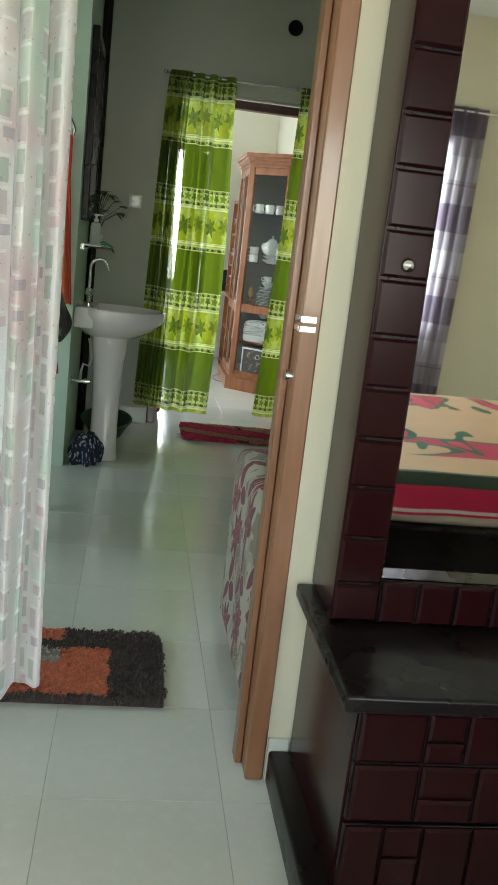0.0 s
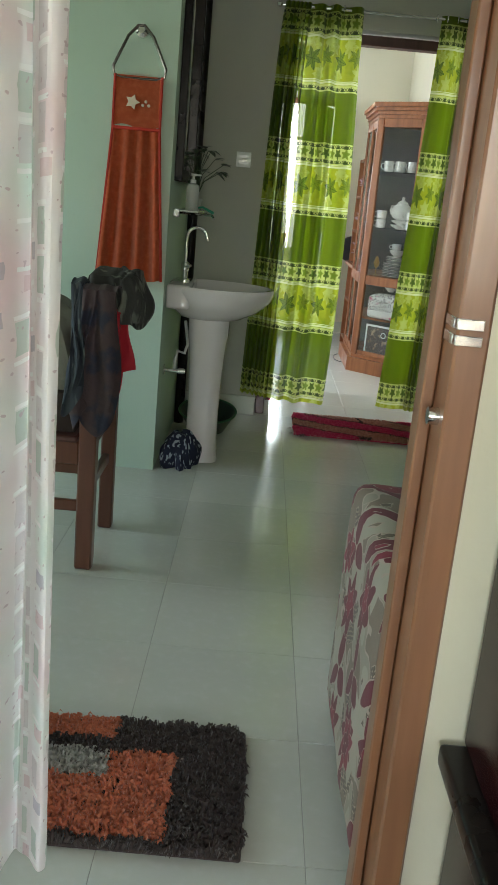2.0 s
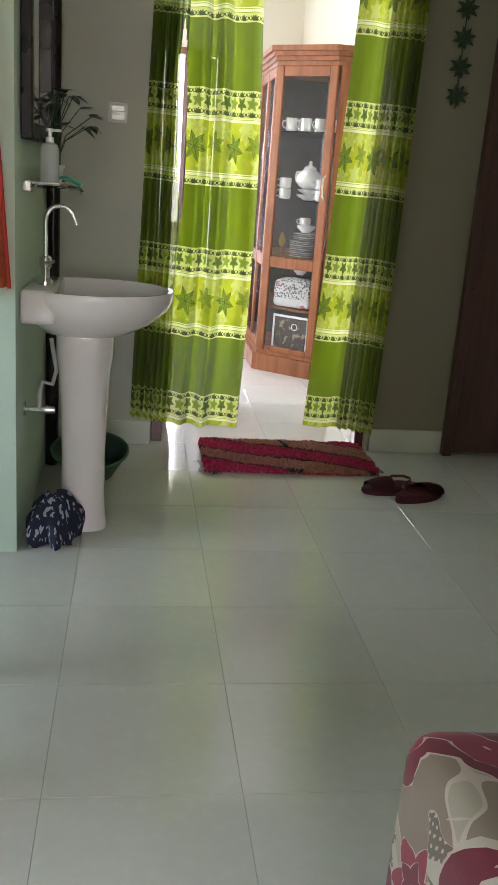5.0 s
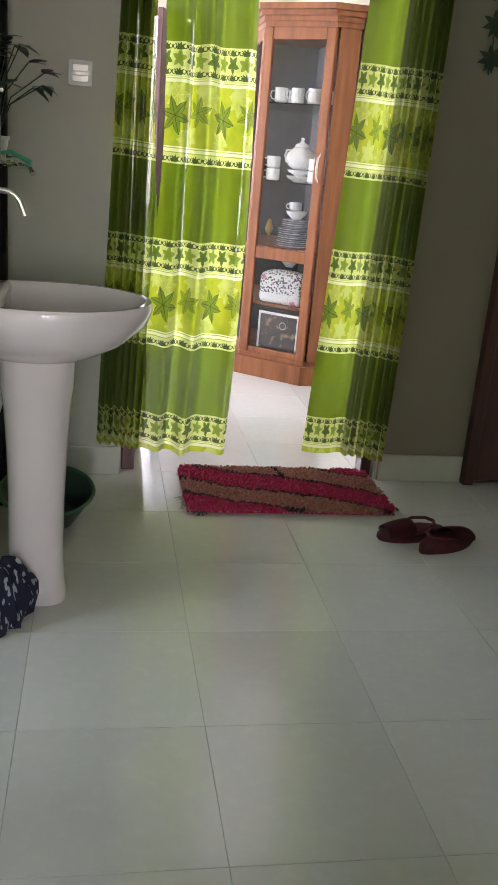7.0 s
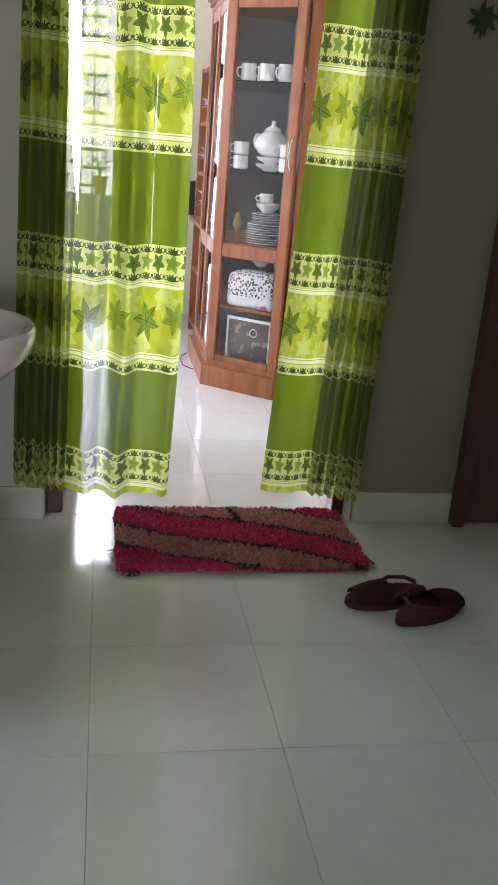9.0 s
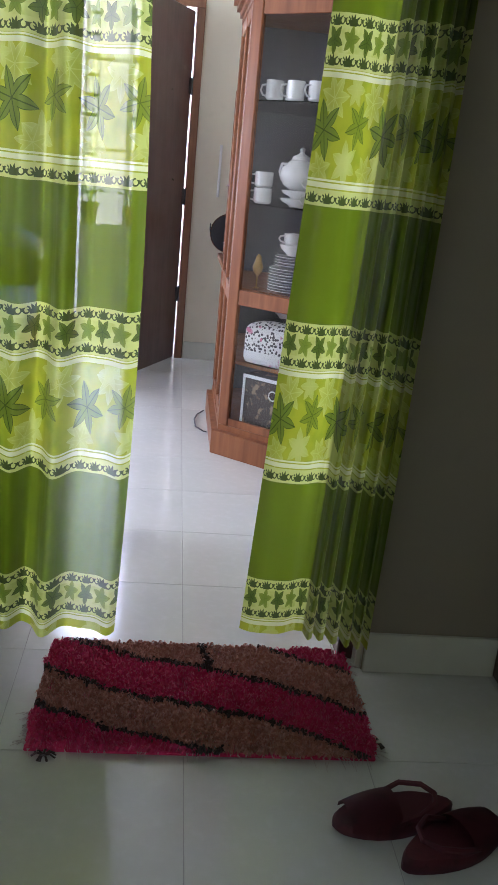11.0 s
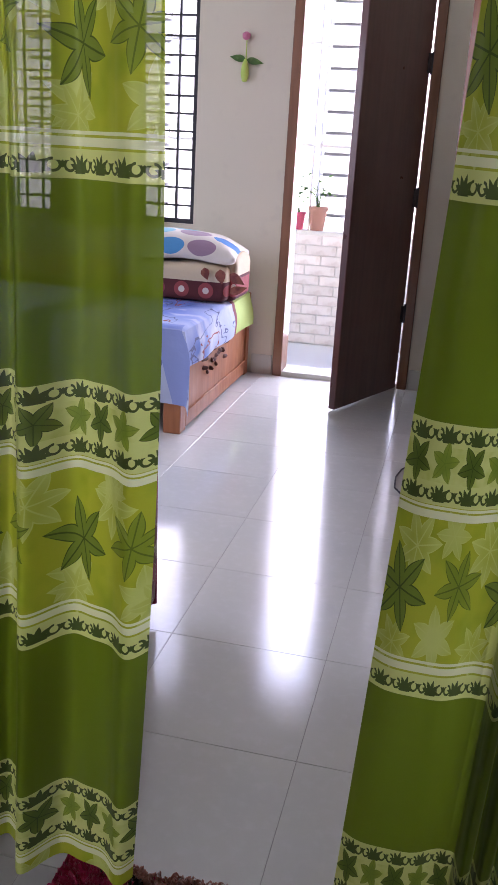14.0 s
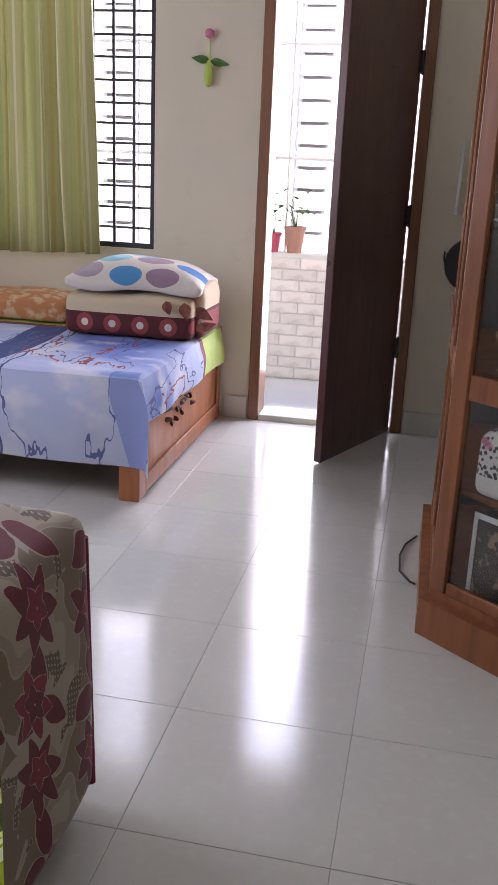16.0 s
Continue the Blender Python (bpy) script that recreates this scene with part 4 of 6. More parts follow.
pale_yarn = yarn("pale_fringe_yarn", (0.42, 0.38, 0.34), (0.6, 0.56, 0.5))
rnd = random.Random(61)
fringe, tassel = bmesh.new(), bmesh.new()
for k in range(150):
    t = rnd.random()
    x0_, y0_, dx_, dy_ = ((0.95 + 0.75 * t, 7.004, 0, -1), (1.70, 7.01 + 0.41 * t, 1, 0), (0.95, 7.01 + 0.12 * t, -1, 0))[k % 3]
    n_ = rnd.uniform(0.012, 0.034) * (1.3 if t > 0.8 or t < 0.15 else 0.7)
    a_ = rnd.uniform(-0.5, 0.5)
    ex, ey = x0_ + n_ * (dx_ + a_ * dy_), y0_ + n_ * (dy_ + a_ * dx_)
    tube(fringe, [(x0_, y0_, 0.008), ((x0_ + ex) / 2, (y0_ + ey) / 2, 0.010), (ex, ey, 0.003)], [0.0012, 0.001, 0.0005], 4)
for cx, cy in ((1.715, 7.06), (0.99, 6.985)):
    for k in range(14):
        a_ = rnd.uniform(0, math.tau)
        tube(tassel, [(cx, cy, 0.006), (cx + 0.014 * math.cos(a_), cy + 0.012 * math.sin(a_), 0.012), (cx + 0.026 * math.cos(a_), cy + 0.020 * math.sin(a_), 0.004)], 0.002, 4)
for nm_, bm_, mt_ in (("fringe", fringe, pale_yarn), ("tassel", tassel, dark_yarn)):
    p_ = part(nm_, bm_, mt_, rug_hall, "pale loose fringe" if nm_ == "fringe" else "dark yarn tassel", kind="stuff")

maroon = Mat("maroon_rubber", (0.085, 0.010, 0.018), 0.65).speck((0.05, 0.006, 0.01), 0.05).bump(0.006, 0.0005).m


def slipper(at, turn):
    ob = thing("slipper", "dark maroon rubber slipper on the tiled floor", "slipper", at, "pair of slippers", turn)
    sole, n = bmesh.new(), 28
    rings = []
    for z, s in ((0.0, 0.94), (0.008, 1.0), (0.022, 1.0), (0.028, 0.95)):
        ring = []
        for k in range(n):
            a = k * math.tau / n
            x = 0.13 * math.cos(a)
            w = 0.046 + 0.008 * math.cos(a) - 0.006 * math.cos(2 * a)
            ring.append(sole.verts.new((x * s, w * math.sin(a) * s, z + (0.006 if x < -0.05 and z > 0.01 else 0))))
        rings.append(ring)
    for a, b in zip(rings, rings[1:]):
        for k in range(n):
            sole.faces.new((a[k], a[(k + 1) % n], b[(k + 1) % n], b[k]))
    sole.faces.new(rings[0][::-1]), sole.faces.new(rings[-1])
    part("sole", sole, maroon, ob)
    up = bmesh.new()
    g = []
    for i in range(9):
        x = 0.005 + 0.10 * i / 8
        w, h = 0.052 - 0.012 * (i / 8) ** 2, 0.046 - 0.018 * (i / 8) ** 2
        g.append([up.verts.new((x, w * math.cos(math.pi * j / 10), 0.020 + h * math.sin(math.pi * j / 10) ** 0.8)) for j in range(11)])
    for i in range(8):
        for j in range(10):
            up.faces.new((g[i][j], g[i][j + 1], g[i + 1][j + 1], g[i + 1][j]))
    bmesh.ops.solidify(up, geom=up.faces[:], thickness=0.005)
    part("upper", up, maroon, ob)
    part("heel_strap", tube(bmesh.new(), [(0.02, 0.046, 0.03), (-0.03, 0.05, 0.05), (-0.07, 0.03, 0.055), (-0.085, 0, 0.055), (-0.07, -0.03, 0.055), (-0.03, -0.05, 0.05), (0.02, -0.046, 0.03)], 0.006, 6), maroon, ob)
    return ob


slipper((1.70, 6.82, 0), 192)
slipper((1.80, 6.745, 0), 28)


# ---- chair with clothes ----
chair = thing("wooden_chair", "brown wooden chair with clothes hung over its back posts", "chair", (0, 0, 0))
part("front_post", box(bmesh.new(), 0.166, 0.222, 5.03, 5.085, 0, 0.90, 0.006), walnut, chair)
part("rear_post", box(bmesh.new(), 0.172, 0.222, 5.41, 5.46, 0, 0.90, 0.006), walnut, chair)
for y in (5.035, 5.415):
    part("leg", box(bmesh.new(), -0.27, -0.225, y, y + 0.045, 0, 0.43, 0.005), walnut, chair)
    part("stretcher", box(bmesh.new(), -0.224, 0.17, y + 0.012, y + 0.032, 0.195, 0.232, 0.004), walnut, chair)
    part("apron", box(bmesh.new(), -0.224, 0.165, y + 0.006, y + 0.036, 0.355, 0.432, 0.004), walnut, chair)
part("side_stretcher", box(bmesh.new(), 0.18, 0.205, 5.086, 5.409, 0.255, 0.29, 0.004), dark_leaf, chair)
part("side_apron", box(bmesh.new(), 0.176, 0.206, 5.086, 5.409, 0.40, 0.50, 0.004), walnut, chair)
part("seat", box(bmesh.new(), -0.28, 0.165, 5.02, 5.47, 0.433, 0.455, 0.006), dark_leaf, chair, "dark brown seat board")
part("top_rail", box(bmesh.new(), 0.178, 0.212, 5.086, 5.409, 0.80, 0.88, 0.005), walnut, chair)

crate_mat = Mat("dark_brown_box_cloth", (0.035, 0.022, 0.018), 0.8).bump(0.01, 0.001).m
single("box", box(bmesh.new(), -0.27, 0.15, 5.05, 5.44, 0.4565, 0.585, 0.008, 2), crate_mat, "dark brown box on the wooden chair", "box")
blanket_mat = Mat("grey_beige_blanket", (0.26, 0.265, 0.225), 0.75).speck((0.22, 0.22, 0.19), 0.12, 0.45, 0.6, 4).bump(0.05, 0.01, 4, strength=0.6).m
single("blanket", heap(0.22, 0.20, 0.28, 21, 0.25, 40, 14), blanket_mat, "crumpled grey-beige blanket bundle on the box", "blanket", at=(-0.06, 5.25, 0.5865))

cloth_dark = Mat("dark_grey_green_cloth", (0.045, 0.045, 0.042), 0.85).speck((0.16, 0.17, 0.14), 0.03, 0.55, 0.62, 2, (1, 1, 0.15)).bump(0.02, 0.004, 4, strength=0.6).m
cloth_brown = Mat("brown_violet_cloth", (0.075, 0.05, 0.055), 0.85).speck((0.03, 0.035, 0.06), 0.08, 0.5, 0.6).bump(0.02, 0.004, 4, strength=0.6).m
cloth_red = Mat("red_cloth", (0.45, 0.015, 0.03), 0.8).bump(0.02, 0.004, 4, strength=0.5).m
cloth_blue = Mat("dull_blue_cloth", (0.035, 0.045, 0.06), 0.85).speck((0.12, 0.14, 0.14), 0.02, 0.6, 0.66, 2, (1, 1, 0.2)).m


def hung_cloth(x0, x1, y_front, y_back, z_top, front, back, seed, amp=0.02, nx=44, ns=40):
    """Cloth laid over a rail, hanging down on both sides."""
    bm = bmesh.new()
    g = []
    for j in range(ns + 1):
        t = j / ns
        row = []
        for i in range(nx + 1):
            u = i / nx
            x = x0 + (x1 - x0) * u
            fl = front * (1 + 0.30 * noise.noise((u * 2.5, seed, 1)) + 0.12 * math.sin(u * 9 + seed))
            bl = back * (1 + 0.30 * noise.noise((u * 2.5, seed, 7)))
            if t < 0.45:
                d = (1 - t / 0.45)
                y, z = y_front - 0.03 * d, z_top - fl * d
            elif t > 0.55:
                d = (t - 0.55) / 0.45
                y, z = y_back + 0.03 * d, z_top - bl * d
            else:
                d, q = 0, (t - 0.45) / 0.1
                y, z = y_front + (y_back - y_front) * q, z_top + 0.012 * math.sin(q * math.pi)
            k = 0.3 + 0.7 * min(1, d * 2)
            y += k * amp * (math.sin(u * 21 + seed + 2 * t) + 0.6 * noise.noise((u * 5, t * 4, seed)))
            x += (0.03 + 0.03 * d) * noise.noise((u * 3, t * 3, seed + 4))
            row.append(bm.verts.new((x, y, z + 0.01 * noise.noise((u * 6, t * 5, seed + 2)))))
        g.append(row)
    for j in range(ns):
        for i in range(nx):
            bm.faces.new((g[j][i], g[j][i + 1], g[j + 1][i + 1], g[j + 1][i]))
    return bm


single("shirt", hung_cloth(0.155, 0.265, 5.02, 5.13, 0.915, 0.40, 0.25, 2, 0.016), cloth_brown, "dark brown-violet shirt hung over the chair", "clothes")
single("scarf", hung_cloth(0.14, 0.17, 4.995, 5.10, 0.93, 0.34, 0.2, 9, 0.012, 24), cloth_blue, "dull blue striped scarf hung over the chair", "clothes")
single("trousers", hung_cloth(0.15, 0.305, 5.13, 5.42, 0.945, 0.14, 0.2, 5, 0.022), cloth_dark, "dark grey-green trousers bundled over the chair", "clothes")
single("red_garment", hung_cloth(0.205, 0.275, 5.075, 5.20, 0.84, 0.27, 0.2, 6, 0.008, 20), cloth_red, "bright red garment hanging from the chair", "clothes")
single("jacket", heap(0.088, 0.13, 0.16, 31, 0.45, 40, 12), cloth_dark, "bundled dark striped jacket on the chair back", "clothes", at=(0.235, 5.27, 0.80))


# ---- flowered sofas ----
def flower_cloth():
    m = Mat("flowered_sofa_cloth", (0.19, 0.14, 0.10), 0.85, Sheen_Weight=0.15)
    X, Y, Z = m.xyz()
    wob = (m.noise(0.10, 2) - 0.5) * 0.035
    U, V = X + Y + wob, Z + Y * 0.5 - wob
    cream, taupe, maroon_, crimson, outline = (0.36, 0.32, 0.25), (0.12, 0.09, 0.065), (0.12, 0.005, 0.016), (0.20, 0.008, 0.028), (0.40, 0.31, 0.25)
    big, seam = m.noise(0.16, 1), m.noise(0.09, 2)
    m.tint((0.29, 0.25, 0.19), big.more(0.50)).tint(outline, big.band(0.50, 0.512)).tint(cream, big.more(0.575)).tint(taupe, seam.more(0.60))
    m.tint(outline, seam.band(0.592, 0.60))
    dots = (((U / 0.011).fract() - 0.5).op("POWER", 2) + ((V / 0.011).fract() - 0.5).op("POWER", 2)).less(0.05)
    m.tint((0.40, 0.33, 0.24), dots.both(seam.more(0.60)))

    def flower(pu, pv, ou, ov, radius, count, width, turn, color, zone=None):
        fu, fv = (((U + ou) / pu).fract() - 0.5) * pu, (((V + ov) / pv).fract() - 0.5) * pv
        ratio, along, across = bloom(fu, fv, radius, count, width, turn)
        inside = in_petal(ratio, along)
        m.tint(outline, inside)
        m.tint(color, ratio.less(0.86).both(along.band(0.06, 0.95)))

    flower(0.31, 0.42, 0.02, 0.10, 0.10, 8, 0.16, 0.2, cream)
    flower(0.27, 0.37, 0.19, 0.26, 0.085, 6, 0.27, 0.9, cream)
    flower(0.22, 0.30, 0.05, 0.25, 0.11, 3, 0.28, 1.5, maroon_)
    flower(0.22, 0.30, 0.06, 0.09, 0.086, 7, 0.27, 0.3, maroon_)
    flower(0.22, 0.30, 0.055, 0.085, 0.043, 5, 0.38, 0.9, crimson)
    flower(0.33, 0.45, 0.24, 0.33, 0.070, 6, 0.30, 0.7, crimson)
    flower(0.33, 0.45, 0.235, 0.33, 0.038, 5, 0.38, 0.1, maroon_)
    m.bump(0.0025, 0.0005, 2, strength=0.5).bump(0.12, 0.008, 3, strength=0.4)
    return m.m


flowered = flower_cloth()
piping_mat = Mat("maroon_piping", (0.20, 0.012, 0.03), 0.8).bump(0.003, 0.0004).m


def cover_block(x0, x1, y0, y1, z0, z1, seed, flare=0.02, round_=0.055, n=16):
    """A padded, cloth-covered block whose sides flare a little to the foot."""
    bm = bmesh.new()
    box(bm, x0, x1, y0, y1, z0, z1, round_, 5)
    bmesh.ops.subdivide_edges(bm, edges=[e for e in bm.edges if e.calc_length() > 0.15], cuts=n, use_grid_fill=True)
    cx, cy = (x0 + x1) / 2, (y0 + y1) / 2
    for v in bm.verts:
        t = (z1 - v.co.z) / (z1 - z0)
        k = 0.010 * noise.noise((v.co.x * 5 + seed, v.co.y * 5, v.co.z * 2.5))
        v.co.x += (1 if v.co.x > cx else -1) * (flare * t + k) * min(1, abs(v.co.x - cx) / (x1 - cx + 1e-6)) ** 2
        v.co.y += (1 if v.co.y > cy else -1) * (flare * t + k) * min(1, abs(v.co.y - cy) / (y1 - cy + 1e-6)) ** 2
        if v.co.z > z1 - 0.01:
            v.co.z += 0.012 * noise.noise((v.co.x * 4, v.co.y * 4, seed))
    return bm


def sofa(at, x0, x1, y0, y1, seed, label):
    ob = thing("armchair", label, "sofa", at, "flowered sofa set")
    part("body", cover_block(x0, x1, y0, y1, 0.035, 0.612, seed, 0.006), flowered, ob)
    for x, sx in ((x0, -1), (x1, 1)):
        for y, sy in ((y0, -1), (y1, 1)):
            part("piping", tube(bmesh.new(), [(x - sx * (0.015 - 0.006 * k / 8), y - sy * (0.015 - 0.006 * k / 8), 0.560 - 0.515 * k / 8) for k in range(9)], 0.010, 8), piping_mat, ob, "maroon corner piping")
    for x in (x0 + 0.06, x1 - 0.06):
        for y in (y0 + 0.06, y1 - 0.06):
            part("foot", box(bmesh.new(), x - 0.02, x + 0.02, y - 0.02, y + 0.02, 0, 0.04, 0.003), black_wood, ob)
    return ob


sofa((0, 0, 0), 0.955, 1.70, 3.72, 4.365, 2.0, "beige sofa with a maroon flower print cover in the hall")
sofa((0, 0, 0.0), 0.08, 0.815, 7.60, 8.285, 6.0, "beige sofa with a maroon flower print cover beside the green curtain")


# ---- dressing table with mirror ----
DX0, DX1, DY = 1.038, 2.12, 3.268
dress = thing("dressing_table", "polished dark mahogany dressing table with raised square blocks", "dressing table", (0, 0, 0))
part("side_panel", box(bmesh.new(), DX0, DX0 + 0.022, DY + 0.002, 3.464, 0.512, 1.90, 0.002), mahogany, dress)
part("side_panel", box(bmesh.new(), DX1 - 0.022, DX1, DY + 0.002, 3.464, 0.512, 1.90, 0.002), mahogany, dress)
part("back_board", box(bmesh.new(), DX0 + 0.0225, DX1 - 0.0225, 3.34, 3.36, 0.512, 1.90), black_wood, dress)
part("tabletop", box(bmesh.new(), 1.004, DX1 + 0.034, 2.962, 3.466, 0.475, 0.508, 0.008, 3), black_wood, dress, "glossy black-brown tabletop")
part("carcass", box(bmesh.new(), DX0, DX1, 3.004, 3.464, 0.085, 0.474, 0.002), mahogany, dress)
part("plinth", box(bmesh.new(), 0.988, DX1 + 0.04, 2.975, 3.466, 0, 0.084, 0.010, 3), black_wood, dress)
part("mirror_glass", box(bmesh.new(), DX0 + 0.098, DX1 - 0.098, DY + 0.014, DY + 0.020, 0.602, 1.80), mirror_mat, dress, "clear mirror glass")
part("head_rail", box(bmesh.new(), DX0 + 0.0985, DX1 - 0.0985, DY, DY + 0.04, 1.80, 1.90, 0.004), mahogany, dress)
post_l = part("frame_post", box(bmesh.new(), DX0 + 0.001, DX0 + 0.098, DY + 0.006, DY + 0.05, 0.509, 1.90, 0.002), black_wood, dress)
post_r = part("frame_post", box(bmesh.new(), DX1 - 0.098, DX1 - 0.001, DY + 0.006, DY + 0.05, 0.509, 1.90, 0.002), black_wood, dress)
foot_rail = part("frame_rail", box(bmesh.new(), DX0 + 0.0985, DX1 - 0.0985, DY + 0.006, DY + 0.013, 0.509, 0.600, 0.001), black_wood, dress)


def pillow_block(w, h, d=0.010, chamfer=0.006):
    """A raised block with sloped edges, in the plane y=0, facing -y."""
    bm = bmesh.new()
    lo = [bm.verts.new(p) for p in ((-w / 2, 0, -h / 2), (w / 2, 0, -h / 2), (w / 2, 0, h / 2), (-w / 2, 0, h / 2))]
    mid = [bm.verts.new((v.co.x * 0.99, -d * 0.45, v.co.z * 0.99)) for v in lo]
    hi = [bm.verts.new((math.copysign(w / 2 - chamfer, v.co.x), -d, math.copysign(h / 2 - chamfer, v.co.z))) for v in lo]
    for a, b in ((lo, mid), (mid, hi)):
        for k in range(4):
            bm.faces.new((a[k], a[(k + 1) % 4], b[(k + 1) % 4], b[k]))
    bm.faces.new(hi), bm.faces.new(lo[::-1])
    return bm


def block(parent, x, y, z, w, h):
    part("block", pillow_block(w, h), mahogany, parent, smooth=False).location = (x, y, z)


levels = [0.509, 0.591, 0.689, 0.795, 0.894, 0.995, 1.095, 1.204, 1.296, 1.405, 1.501, 1.612, 1.71, 1.805, 1.898]
for lo, hi in zip(levels, levels[1:]):
    block(post_l, DX0 + 0.05, DY + 0.0055, (lo + hi) / 2, 0.094, hi - lo - 0.005)
    block(post_r, DX1 - 0.05, DY + 0.0055, (lo + hi) / 2, 0.094, hi - lo - 0.005)
xx = DX0 + 0.100
for k in range(11):
    w = (DX1 - 0.1 - DX0 - 0.1) / 11
    block(foot_rail, xx + w * (k + 0.5), DY + 0.0055, 0.554, w - 0.005, 0.088)
part("knob", lathe(bmesh.new(), [(0.013, 0), (0.013, 0.004), (0.010, 0.008), (0.005, 0.014), (0.002, 0.015)], (0, 0, 0), 18), chrome, dress, "round chrome mirror stud").matrix_local = pose(DX0 + 0.052, DY - 0.0065, 1.232, 90, 0, 0)
for r, (z0, z1) in enumerate(((0.365, 0.470), (0.245, 0.362), (0.09, 0.236))):
    dw = part("drawer", box(bmesh.new(), DX0 + 0.004, DX1 - 0.004, 2.994, 3.003, z0, z1, 0.002), black_wood, dress)
    x, k = DX0 + 0.006, 0
    rnd = random.Random(40 + r)
    while x < DX1 - 0.05:
        w = min(rnd.choice((0.075, 0.095, 0.11, 0.125)), DX1 - 0.006 - x)
        if k % 3 == 1:
            m_ = z0 + (z1 - z0) * rnd.choice((0.42, 0.55))
            block(dw, x + w / 2, 2.9935, (z0 + m_) / 2, w - 0.004, m_ - z0 - 0.004)
            block(dw, x + w / 2, 2.9935, (z1 + m_) / 2, w - 0.004, z1 - m_ - 0.004)
        else:
            block(dw, x + w / 2, 2.9935, (z0 + z1) / 2, w - 0.004, z1 - z0 - 0.004)
        x, k = x + w, k + 1


# ---- draped covers ----
def drape(x0, x1, y0, y1, z, drop, seed, nx=70, ny=60, waves=0.012):
    """A cover over a mattress top; drop(x, y) gives how far each edge point hangs: left, right, front, back."""
    left, right, front, back = drop
    bm = bmesh.new()
    uvl = bm.loops.layers.uv.new("UVMap")
    g, uvs = [], {}
    U0, U1, V0, V1 = x0 - left, x1 + right, y0 - front, y1 + back
    for j in range(ny + 1):
        row = []
        for i in range(nx + 1):
            u, v = U0 + (U1 - U0) * i / nx, V0 + (V1 - V0) * j / ny
            ox = max(x0 - u, u - x1, 0)
            oy = max(y0 - v, v - y1, 0)
            x, y = min(max(u, x0), x1), min(max(v, y0), y1)
            d = max(ox, oy) if min(ox, oy) == 0 else math.hypot(ox, oy)
            fold = 0.5 + 0.5 * math.sin(u * 11 + v * 13 + seed + 2 * noise.noise((u * 2, v * 2, seed)))
            out = 0.010 + min(1, d / 0.08) * 0.014 + waves * fold * min(1, d / 0.12) * 1.4
            if ox > 0:
                x += math.copysign(out * (1.4 if oy > 0 else 1), u - x0 if u < x0 else u - x1)
            if oy > 0:
                y += math.copysign(out * (1.4 if ox > 0 else 1), v - y0 if v < y0 else v - y1)
            zz = z - d * 0.985 + 0.006 * noise.noise((u * 5, v * 5, seed)) + (0.010 if d == 0 else 0.006 if d < 0.03 else 0)
            vert = bm.verts.new((x, y, zz))
            uvs[vert] = (u, v)
            row.append(vert)
        g.append(row)
    for j in range(ny):
        for i in range(nx):
            f = bm.faces.new((g[j][i], g[j][i + 1], g[j + 1][i + 1], g[j + 1][i]))
            for lp in f.loops:
                lp[uvl].uv = uvs[lp.vert]
    return bm


# bed seen in the dressing table's mirror
bed2 = thing("bed", "dark wooden bed in the bedroom with a thick mattress", "bed", (0, 0, 0))
part("frame", box(bmesh.new(), 1.32, 3.30, 0.30, 2.16, 0.20, 0.36, 0.01), black_wood, bed2)
for x in (1.36, 3.24):
    for y in (0.36, 2.10):
        part("leg", box(bmesh.new(), x - 0.035, x + 0.035, y - 0.035, y + 0.035, 0, 0.20, 0.004), black_wood, bed2)
part("mattress", box(bmesh.new(), 1.35, 3.27, 0.33, 2.13, 0.361, 0.53, 0.03, 3), cream_felt, bed2)
part("headboard", box(bmesh.new(), 3.305, 3.36, 0.28, 2.18, 0, 0.95, 0.01), teak, bed2)
spread = Mat("printed_bedspread", (0.55, 0.36, 0.20), 0.8)
_u, _v = spread.uv()
_n, _w = spread.noise(0.45, 1, (0.5, 1.3, 1), kind="UV"), spread.noise(0.30, 1, (1.5, 0.7, 1), kind="UV")
spread.tint((0.42, 0.012, 0.05), _n.more(0.56)).tint((0.02, 0.09, 0.035), _n.band(0.53, 0.56).either(_w.band(0.60, 0.66))).tint((0.55, 0.02, 0.07), _w.more(0.66))
spread.tint((0.55, 0.36, 0.20), _v.band(1.85, 2.10)).tint((0.025, 0.045, 0.03), _v.band(2.10, 2.165)).tint((0.48, 0.008, 0.06), _v.more(2.165)).tint((0.7, 0.66, 0.6), _v.band(2.238, 2.25))
spread.bump(0.04, 0.004)
single("bedspread", drape(1.35, 3.27, 0.33, 2.13, 0.535, (0.12, 0.0, 0.12, 0.13), 5), spread.m, "red, green and orange printed bedspread", "bedspread")

# bed in the far room
bed = thing("bed", "orange-brown wooden bed with a carved side panel by the window", "bed", (0, 0, 0))
part("corner_post", box(bmesh.new(), 0.305, 0.385, 9.82, 9.90, 0, 0.43, 0.004), bed_wood, bed)
part("corner_post", box(bmesh.new(), 0.325, 0.385, 11.01, 11.07, 0, 0.46, 0.004), bed_wood, bed)
sp_ = part("side_panel", box(bmesh.new(), 0.345, 0.375, 9.901, 11.009, 0.03, 0.43, 0.003), bed_wood, bed)
part("side_rail", box(bmesh.new(), 0.3755, 0.385, 9.901, 11.009, 0.012, 0.085, 0.003), bed_wood, bed)
part("side_rail", box(bmesh.new(), 0.3755, 0.385, 9.901, 11.009, 0.375, 0.43, 0.003), bed_wood, bed)
cv = bmesh.new()
rnd = random.Random(5)
